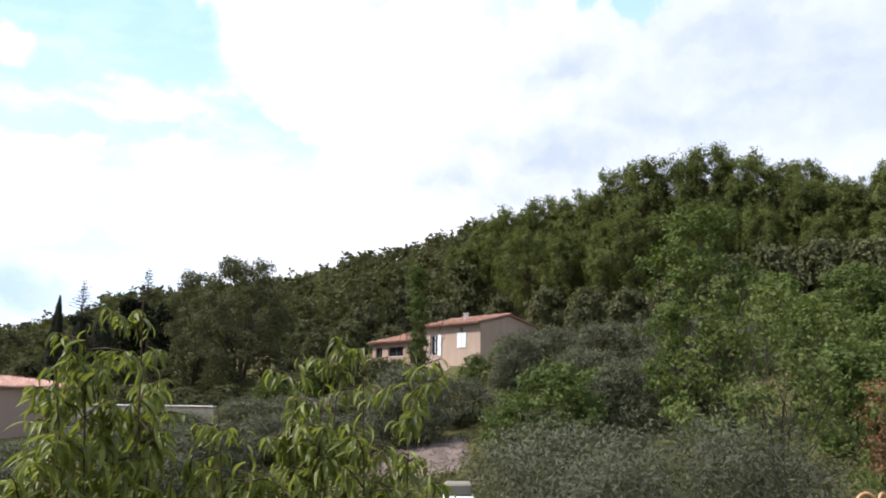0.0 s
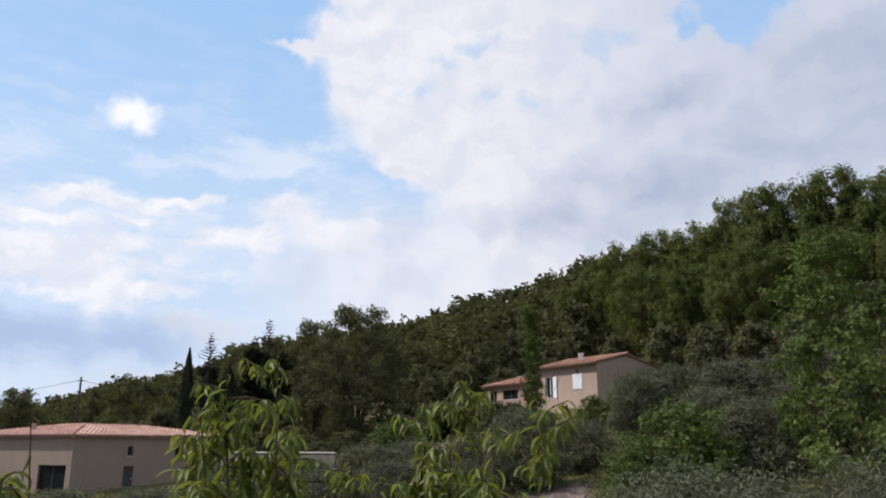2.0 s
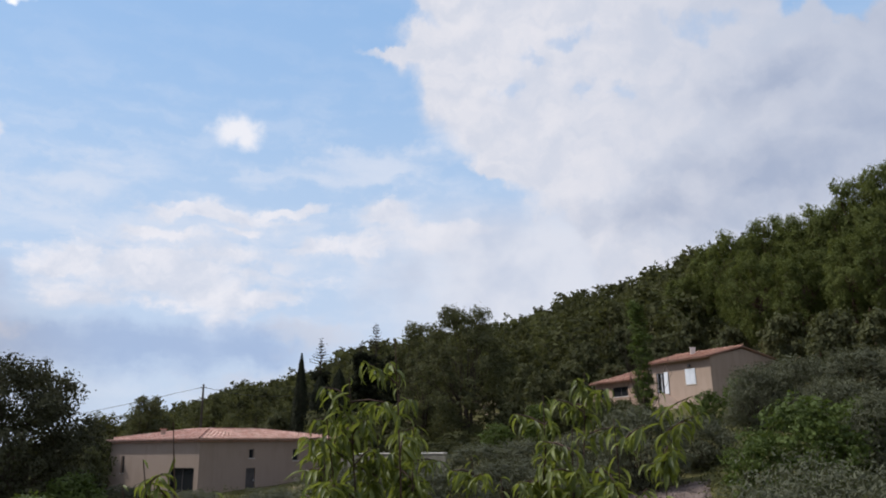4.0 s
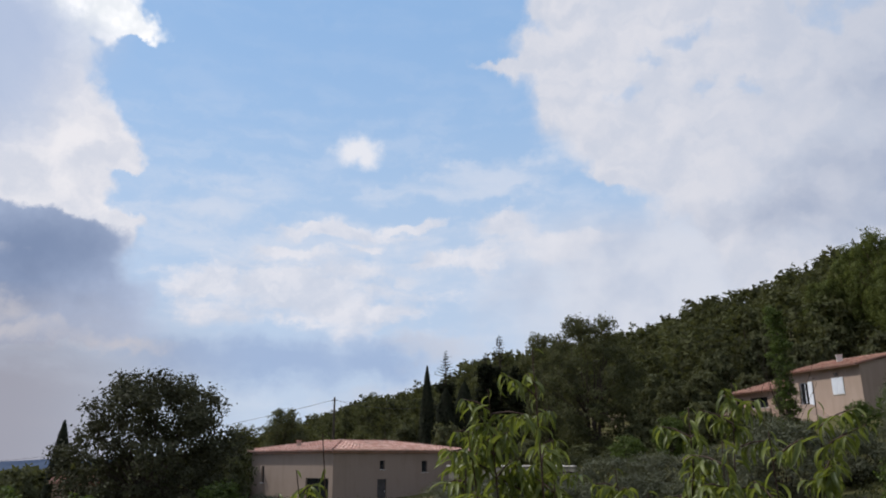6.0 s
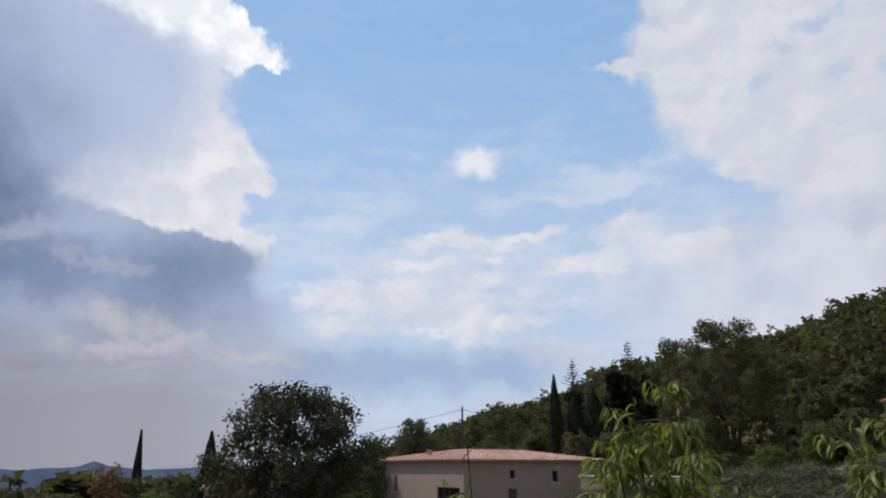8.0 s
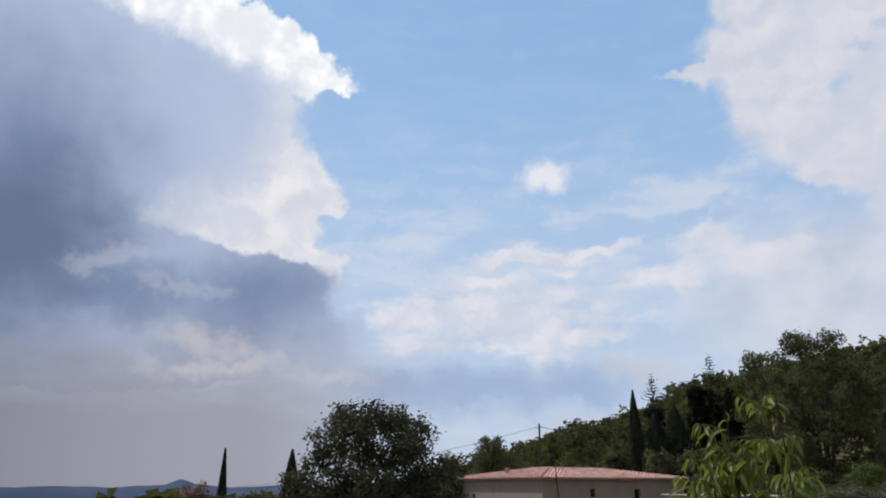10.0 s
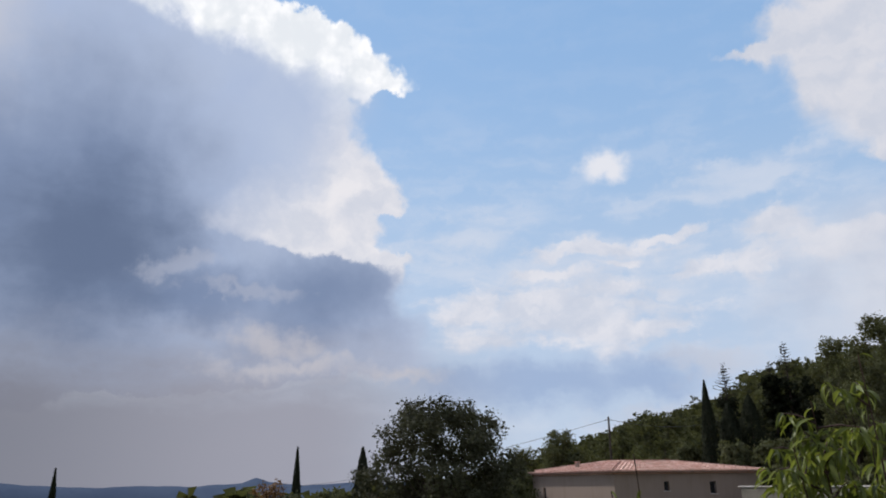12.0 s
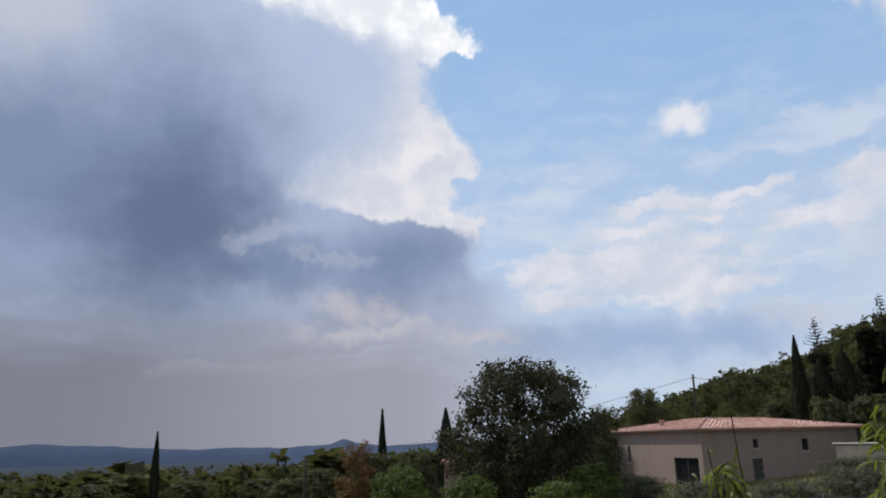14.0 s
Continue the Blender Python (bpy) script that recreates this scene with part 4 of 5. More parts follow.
def hill_wood():
    rng = np.random.default_rng(5)
    near = [unit_wood(s, 640, 0.045) for s in range(6)]
    far = [unit_wood(s, 276, 0.066) for s in range(6)]
    V, F, T, TF, base, tbase = [], [], [], [], 0, 0
    for gx in np.arange(-270, 190, 5.9):
        for gy in np.arange(20, 335, 5.9):
            x, y = gx + rng.uniform(-2.4, 2.4), gy + rng.uniform(-2.4, 2.4)
            az, d = math.degrees(math.atan2(-x, y)), math.hypot(x, y)
            start = np.interp(az, (-34, -12, -6, 5, 12, 20, 27, 30, 34, 42), (98, 98, 88, 86, 92, 110, 112, 120, 130, 190))
            if not (-34 < az < 43 and start < d < 330):
                continue
            h = rng.uniform(5.2, 10.2) * (1.0 if az < 25 else 0.85)
            v, f = (near if d < 170 else far)[rng.integers(6)]
            a, w = rng.uniform(0, 6.28), rng.uniform(0.7, 1.1)
            c, s = math.cos(a), math.sin(a)
            p = v * np.array((h * w, h * w, h))
            z = ground_z(x, y) - 0.2
            V.append(np.stack([p[:, 0] * c - p[:, 1] * s + x, p[:, 0] * s + p[:, 1] * c + y, p[:, 2] + z], 1))
            F.append(f + base)
            base += len(v)
            if d < 150:
                tv, tf = tubes([[(np.array((x, y, z)), 0.16), (np.array((x + rng.uniform(-.4, .4), y, z + h * 0.75)), 0.06)]], 5)
                T.append(tv)
                TF.append(tf + tbase)
                tbase += len(tv)
    ob = new("hill_wood", mesh_of("hill_wood", np.concatenate(V), np.concatenate(F), M_HILL))
    tagged(ob, "dense dark green pine and oak wood covering the hillside", "woodland", kind="stuff")
    ob = new("hill_wood_trunks", mesh_of("hill_wood_trunks", np.concatenate(T), np.concatenate(TF), M_BARK, True))
    tagged(ob, "thin grey-brown trunks of the hillside wood", "woodland", kind="stuff")


hill_wood()


def pines():
    """The tall pines along the edge of the wood."""
    protos = [make_tree("pine_tree", stand(-16 - 5 * i, 79), "tall green pine with bare lower trunk on the slope", "tree", M_PINE, 20 + i, 13.0, 3.9, 96, 0.62,
                        21600, 0.080, 0.30, "plume" if i != 1 else "umbrella", 0.2, slim=True, long=4.0, lift=0.3, hang=-0.9, group="pines at the wood's edge", fork=0.55,
                        bark=M_PINEBARK, tuft=12, tall=1.35, shell=(0.3, 1.15)) for i in range(3)]
    rng = random.Random(3)
    spots = [(-3.6, 92, 13.5), (-5.5, 88, 14.3), (-7.8, 84, 15.2), (-10, 82, 15.0), (-11.8, 80, 15.5), (-13.4, 78, 17.0), (-15.4, 76, 17.6), (-17.6, 76, 17.7), (-20.2, 75, 18.2),
             (-22.4, 75, 17.4), (-24.4, 74, 16.4), (-26.4, 72, 15.2), (-28.2, 72, 15.1), (-30.2, 71, 15.0), (-31.9, 70, 15.8), (-34, 70, 15.0),
             (-6.5, 78, 12.6), (-9.2, 74, 12.4), (-12.4, 72, 13.2), (-14.6, 70, 14.0), (-18.8, 69, 14.4), (-23.4, 68, 13.6), (-27.2, 66, 12.8), (-31, 64, 12.6), (-1.5, 92, 11.6)]
    for i, (az, d, el) in enumerate(spots):
        s = reach(az, d, el) / 13.0
        copy_thing(protos[i % 3], stand(az, d, rng.uniform(0, 360), min(s, 1.1) * rng.uniform(0.9, 1.05), s))


pines()


# ---- trees about the houses ----
make_tree("oak_tree", stand(46.2, 45), "broad dark-leaved oak with sky showing through its crown", "tree", M_OAK, 41, reach(46.2, 45, 6.1), 6.5, 150, 0.8, 42000, 0.115,
          0.05, "round", 0.22, 4, loose=1.2, fork=0.25)
make_tree("broad_tree", stand(14.8, 76), "large round many-stemmed tree with dark green leaves", "tree", M_SCRUB, 42, reach(14.8, 76, 10.4), 6.6, 120, 0.85, 26000, 0.14,
          0.05, "round", 0.2, 5, fork=0.25)
make_tree("poplar_tree", stand(1.85, 58), "slim young green poplar before the villa", "tree", M_LEAFY, 43, reach(1.85, 58, 10.2), 0.8, 60, 0.34, 12000, 0.085, 0.06, "column", 0.08)


make_tree("tree", stand(37.4, 84), "dark green leafy tree behind the low house", "tree", M_SCRUB, 44, reach(37.4, 84, 3.7), 3.2, 60, 0.7, 12000, 0.13, 0.05, "round", 0.14, 3,
          group="trees behind the low house")
make_tree("tree", stand(40.2, 80), "yellow-green tree behind the low house", "tree", M_YELLOW, 45, reach(40.2, 80, 2.5), 2.4, 45, 0.6, 9000, 0.13, 0.05, "round", 0.12, 3,
          group="trees behind the low house")
make_tree("broad_tree", stand(18.2, 82), "dark many-stemmed tree beside a larger one", "tree", M_SCRUB, 46, reach(18.2, 82, 9.2), 3.6, 70, 0.7, 14000, 0.13, 0.06, "plume", 0.16, 4, fork=0.3)


def cypress(place, height, radius, label, seed):
    """A slender dark spindle of upright sprays about one straight trunk."""
    rng = np.random.default_rng(seed)
    ob = thing("cypress_tree", place, label, "tree", "cypresses")
    v, f = tubes([[(np.array((0, 0, q * height * 0.96 - 0.2)), 0.14 * (1 - q) + 0.02) for q in np.linspace(0, 1, 6)]], 7)
    link_part("trunk", mesh_of("trunk", v, f, M_BARK, True), ob)
    n = 9000
    q = rng.uniform(0.01, 1.0, n) ** 1.15
    wide = radius * np.minimum(1.0, (1 - q) ** 0.75 * 1.35) * np.minimum(1.0, 0.45 + q * 5)
    a = rng.uniform(0, 2 * np.pi, n)
    ridge = 1 + 0.13 * np.sin(a * 5 + q * 9) + 0.08 * np.sin(a * 11 - q * 23)
    r = wide * ridge * rng.uniform(0.72, 1.03, n)
    out = np.stack([np.cos(a), np.sin(a), 0.25 * np.ones(n)], 1)
    p = np.stack([np.cos(a) * r, np.sin(a) * r, q * height], 1)
    v, f = leaves(p, out, 0.11, rng, 2.6, 0.5, 0.2, 0.35, -2.5)
    link_part("crown", mesh_of("crown", v, f, M_CYPRESS), ob)


cypress(stand(27.0, 85), reach(27.0, 85, 6.7), 1.1, "tall dark slender cypress by the wood", 50)
cypress(stand(51.8, 62), reach(51.8, 62, 2.6), 0.95, "dark cypress half hidden behind an oak", 51)
cypress(stand(56.5, 92), reach(56.5, 92, 2.65), 0.6, "dark slender cypress over a hedge", 52)
cypress(stand(72.2, 110), reach(72.2, 110, 1.3), 0.65, "lone dark cypress above the plain", 53)
cypress(stand(24.2, 90), reach(24.2, 90, 5.6), 2.2, "broad dark cypress at the wood", 54)
cypress(stand(25.6, 88), reach(25.6, 88, 5.2), 2.0, "broad dark cypress among conifers", 55)


def spire_conifer(place, height, bare, label, seed):
    """A conifer whose thin top stands bare, with level side branches."""
    rng = np.random.default_rng(seed)
    ob = thing("conifer", place, label, "tree", "conifers with bare tops")
    paths = [[(np.array((0, 0, q * height)), 0.22 * (1 - q) + 0.025) for q in np.linspace(0, 1, 8)]]
    pts, outs = [], []
    for i in range(115):
        f = rng.uniform(0.12, 0.80) if i < 70 else 0.78 + 0.21 * ((i - 70) // 5) / 8
        z, a = f * height, rng.uniform(0, 6.28)
        reach = (1.02 - f) * height * 0.14 + 0.3 + 0.35 * rng.uniform()
        if i >= 70:
            a, reach = i * 1.31, 0.2 + (1.0 - f) * height * 0.42 * rng.uniform(0.6, 1.1)
        tip = np.array((math.cos(a) * reach, math.sin(a) * reach, z + reach * 0.22))
        paths.append([(np.array((0, 0, z)), 0.05), (tip * 0.55 + np.array((0, 0, z * 0.45 - 0.03)), 0.035), (tip, 0.015)])
        k = int(80 * (1.0 if f < bare else 0.02))
        q = rng.uniform(0.15, 1.0, (k, 1))
        pts.append(np.array((0, 0, z)) * (1 - q) + tip * q + rng.normal(size=(k, 3)) * 0.16)
        outs.append(rng.normal(size=(k, 3)) * 0.5 + np.array((0, 0, 0.8)))
    v, f = tubes(paths, 5)
    link_part("trunk", mesh_of("trunk", v, f, M_BARK, True), ob)
    v, f = leaves(np.concatenate(pts), np.concatenate(outs), 0.2, rng, 1.8)
    link_part("crown", mesh_of("crown", v, f, M_CYPRESS), ob)


spire_conifer(stand(25.6, 95), reach(25.6, 95, 7.7), 0.70, "dark conifer with a bare branched top", 60)
spire_conifer(stand(20.3, 98), reach(20.3, 98, 6.6), 0.97, "dark bushy conifer at the wood", 63)
spire_conifer(stand(21.5, 100), reach(21.5, 100, 8.9), 0.70, "dark conifer with a long bare top", 61)
spire_conifer(stand(22.6, 100), reach(22.6, 100, 7.5), 0.86, "dark pointed conifer beside a bare-topped one", 62)


def round_trees():
    """Trees and bushes between and behind the houses."""
    kinds = {
        "olive": make_tree("olive_tree", stand(2.6, 36), "grey-green olive tree with a wide low crown", "tree", M_OLIVE, 70, 3.9, 2.7, 80, 0.5, 15000, 0.050, 0.06, "round", 0.12, 4,
                           long=3.4, loose=1.0, lift=0.3, hang=-0.6, group="olive trees", slim=True),
        "bush": make_tree("bush", stand(-8.6, 31), "bright green leafy bush", "bush", M_LEAFY, 71, 3.8, 2.2, 60, 0.5, 6500, 0.105, 0.05, "round", 0.07, 5, group="bushes"),
        "shrub": make_tree("shrub", stand(7.2, 64), "dull green shrub on the slope", "bush", M_SCRUB, 72, 3.4, 2.0, 40, 0.5, 4500, 0.14, 0.03, "round", 0.06, 5, slim=True, group="shrubs on the slope"),
        "yellow": make_tree("tree", stand(38.4, 88, 0, 1.0, reach(38.4, 88, 1.4) / 6.5), "yellowing green tree behind the low house", "tree", M_YELLOW, 73, 6.5, 3.0, 40, 0.7, 6000, 0.14, 0.1, "round", 0.12, 3,
                            group="trees behind the low house"),
    }
    sizes = {"olive": 3.9, "bush": 3.8, "shrub": 3.4, "yellow": 6.5}
    rng = random.Random(8)
    for kind, az, d, s, el in (
            ("olive", -1.6, 40, 0.95, 1.9), ("olive", 6.5, 44, 1.0, 0.9), ("olive", 10.5, 44, 1.0, 0.5), ("olive", 14.2, 46, 1.0, 0.2), ("olive", 12.2, 36, 0.9, -0.9), ("olive", 7.5, 34, 0.9, -0.8),
            ("olive", -5.5, 50, 0.9, 5.2), ("olive", -8.8, 50, 1.0, 5.7), ("olive", -11.8, 48, 1.05, 6.0), ("olive", -15.0, 47, 1.0, 6.1), ("olive", -18.5, 46, 1.0, 6.2),
            ("olive", 19.5, 38, 0.9, -1.6), ("olive", 24.0, 36, 0.9, -1.8), ("olive", 29.0, 34, 0.9, -2.6), ("olive", 34.0, 38, 0.9, -2.6), ("olive", -13.5, 33, 0.9, 3.2),
            ("olive", -7.0, 56, 0.9, 5.4), ("olive", -22, 44, 0.9, 6.2), ("olive", 16.5, 33, 0.9, -1.5), ("olive", -10.5, 40, 0.95, 4.2), ("olive", -17, 36, 0.95, 4.6),
            ("olive", 20.5, 27, 0.9, -3.2), ("olive", 27.5, 26, 0.9, -4.0), ("olive", 38.5, 44, 0.9, -2.2),
            ("shrub", 4.7, 62, 0.7, 3.2), ("shrub", 3.3, 62, 0.6, 3.1), ("bush", 9.6, 64, 0.8, 2.9), ("bush", 8.0, 67, 0.8, 3.4), ("bush", 12.6, 63, 0.8, 1.6), ("shrub", -24, 58, 1.4, 11.0), ("shrub", -27, 58, 1.4, 11.2), ("shrub", -30, 57, 1.4, 11.0), ("shrub", -21.4, 60, 1.4, 10.4), ("bush", -2.4, 56, 0.65, 3.6), ("bush", -4.6, 57, 0.7, 4.4), ("bush", -28, 26, 1.0, 4.5), ("bush", -31, 34, 1.0, 6.5), ("bush", -26, 40, 1.1, 7.6), ("bush", -5.2, 30, 0.7, 1.0),
            ("bush", -29, 50, 1.2, 9.5), ("bush", -33, 48, 1.2, 9.0), ("bush", -11.4, 34, 0.8, 2.8), ("bush", -24, 52, 1.2, 9.2), ("bush", -20, 56, 1.1, 8.6),
            ("bush", 33, 24, 0.6, -4.6), ("bush", 44, 30, 0.8, -2.4), ("bush", 50, 34, 0.8, -1.9), ("bush", 41.5, 40, 0.9, -1.2), ("bush", 55, 40, 0.9, -1.2),
            ("shrub", 9.5, 66, 1, 3.0), ("shrub", 5.0, 66, 0.9, 3.0), ("shrub", 11.5, 72, 1, 3.0), ("shrub", 4.0, 78, 1.2, 5.6), ("shrub", 0.5, 84, 1.3, 7.6), ("shrub", -4.5, 78, 1.2, 8.0),
            ("shrub", 7.0, 80, 1.2, 5.8), ("shrub", 18.5, 72, 1, 0.8), ("shrub", 1.2, 60, 0.7, 2.5), ("shrub", 3.6, 61, 0.6, 2.3), ("shrub", 42, 70, 1.4, 1.2), ("shrub", 54, 70, 1.3, -0.2),
            ("shrub", 61, 80, 1.5, -1.4), ("shrub", 65, 90, 1.6, -2.0), ("shrub", 70, 90, 1.5, -2.0), ("shrub", 76, 95, 1.6, -2.0), ("shrub", 31, 92, 1.1, 1.6), ("shrub", 28.5, 95, 1.3, 2.6),
            ("shrub", 9.0, 82, 1.3, 5.4), ("shrub", 6.0, 88, 1.5, 7.4), ("shrub", 3.0, 90, 1.5, 8.4), ("shrub", -1.5, 86, 1.4, 8.6), ("shrub", -8, 72, 1.4, 8.6),
            ("shrub", -11, 66, 1.3, 8.6), ("shrub", -14, 63, 1.3, 8.4), ("shrub", -17, 61, 1.3, 8.6), ("shrub", 20.5, 84, 1.5, 3.0), ("shrub", 23, 80, 1.4, 2.6), ("shrub", 25.5, 80, 1.3, 2.6),
            ("shrub", 17.0, 84, 1.5, 3.6), ("shrub", 10.5, 88, 1.6, 5.8), ("shrub", 57, 66, 1.2, -0.4), ("shrub", 63, 70, 1.3, -2.0), ("shrub", 46, 60, 1.4, 0.0), ("shrub", 41, 58, 0.9, 0.4),
            ("olive", 18.6, 49, 1.0, -0.75), ("olive", 21.4, 46, 1.0, -1.0), ("olive", 24.6, 47, 1.0, -1.2), ("shrub", 13.0, 66, 1.0, 0.9), ("shrub", 17.2, 66, 1.0, 0.3),
            ("shrub", 19.4, 76, 1.2, 1.4), ("shrub", 22.0, 72, 1.1, 0.9), ("shrub", 15.5, 70, 1.0, 1.0),
            ("yellow", 36.2, 92, 0.9, 3.0), ("yellow", 40.8, 84, 0.8, 0.9), ("yellow", 31.8, 105, 1, 2.4), ("yellow", 35.0, 96, 0.8, 2.2), ("yellow", 43, 88, 1.0, 0.9), ("yellow", 37.2, 86, 0.8, 3.0), ("yellow", 39.6, 84, 0.8, 1.2), ("shrub", 41.3, 60, 1.2, 1.6), ("shrub", 40.4, 72, 1.2, 1.2)):
        copy_thing(kinds[kind], stand(az, d, rng.uniform(0, 360), s, max(reach(az, d, el), 1.0) / sizes[kind]))
    make_tree("bush", stand(58.4, 62), "russet-leaved bush beside a cypress", "bush", M_RUSSET, 75, reach(58.4, 62, 0.5), 1.6, 30, 0.5, 4000, 0.12, 0.02, "column", 0.06, 3)


round_trees()
make_tree("bush", stand(-30.3, 23), "low russet-brown dying bush on the slope", "bush", M_RUSSET, 76, reach(-30.3, 23, 2.2), 1.3, 30, 0.4, 4000, 0.06, 0.03, "round", 0.05, 4)


def undergrowth():
    """Rough weeds, brambles and grass clumps over the slopes."""
    rng = np.random.default_rng(12)
    for name, mat, share, label in (("undergrowth", M_SCRUB, 0.6, "rough dull green weeds and brambles covering the slope"),
                                    ("long_grass", M_YELLOW, 0.4, "tufts of dry yellow-green long grass")):
        P, D = [], []
        for az in np.arange(-37, 82, 0.62):
            for d in np.geomspace(13, 105, 50):
                a, dd = az + rng.uniform(-0.8, 0.8), d * rng.uniform(0.97, 1.03)
                if rng.uniform() > share or (-1.8 < a < 4.6 and 29 < dd < 46):
                    continue
                p = at(a, dd)
                if dd > 60 and 25 < a < 41 and dd < 82 or (-8 < a < 7 and 63 < dd < 80):
                    continue
                k = 26 if dd < 60 else 13
                w, h = rng.uniform(0.4, 0.9) * (0.5 + dd / 60), rng.uniform(0.2, 0.9) * (0.6 + dd / 90)
                q = rng.normal(size=(k, 3)) * np.array((w * 0.55, w * 0.55, 0))
                top = h * np.exp(-(q[:, 0] ** 2 + q[:, 1] ** 2) / (w * w))
                q[:, 2] = top * rng.uniform(0.2, 1.05, k)
                P.append(q + np.array((p.x, p.y, ground_z(p.x, p.y))))
                out = q * np.array((1, 1, 0.3))
                D.append(out / (np.linalg.norm(out, axis=1)[:, None] + 1e-6) * 0.6 + np.array((0, 0, 0.5)))
        P, D = np.concatenate(P), np.concatenate(D)
        v, f = leaves(P, D, 0.085 if name == "undergrowth" else 0.055, rng, 2.2 if name == "undergrowth" else 5.0, 0.9, 0.2, 0.4, -1.2 if name == "long_grass" else 0.0, True)
        tagged(new(name, mesh_of(name, v, f, mat)), label, "undergrowth", kind="stuff")


undergrowth()

# ---- the near garden ----
make_tree("olive_tree", stand(-14.0, 10.0), "broad silvery olive tree in the near garden", "tree", M_OLIVE, 80, reach(-14, 10, -0.1), 3.2, 230, 0.42, 90000, 0.0185, 0.04, "column", 0.09, 6,
          long=4.2, loose=1.0, lift=0.3, hang=-1.2, group="olive trees", fork=0.3)
make_tree("fruit_tree", stand(-22.4, 16.0), "open fruit tree with sparse light green leaves", "tree", M_GREEN, 81, reach(-22.4, 16, 9.0), 2.9, 60, 0.34, 5600, 0.062, 0.08, "round", 0.07, 5,
          long=2.0, loose=1.3, hang=0.4, fork=0.3, tuft=7, shell=(0.2, 1.3))
make_tree("green_tree", stand(-18.6, 30.0), "tall leafy tree with bright green leaves", "tree", M_LEAFY, 82, reach(-18.6, 30, 14.0), 2.6, 70, 0.5, 14000, 0.10, 0.10, "plume", 0.12, 2, loose=1.0, tuft=10, shell=(0.3, 1.2))


def leaf_mesh(length, wide, droop, fold, seed):
    """A long pointed leaf, folded along its rib and hanging towards its tip."""
    rng = random.Random(seed)
    V, F, z, x, a = [], [], 0.0, 0.0, 0.25
    steps = 6
    for i in range(steps + 1):
        f = i / steps
        w = wide * math.sin(math.pi * min(0.04 + f * 0.96, 1.0)) ** 0.8 * (1.15 - 0.3 * f)
        side = rng.uniform(-1, 1) * 0.02 * length * f
        V += [(x, side - w / 2, z + w * fold), (x, side, z), (x, side + w / 2, z + w * fold)]
        x += math.cos(a) * length / steps
        z += math.sin(a) * length / steps
        a -= droop / steps
    for i in range(steps):
        b = i * 3
        F += [(b, b + 3, b + 4, b + 1), (b + 1, b + 4, b + 5, b + 2)]
    return np.array(V), np.array(F)


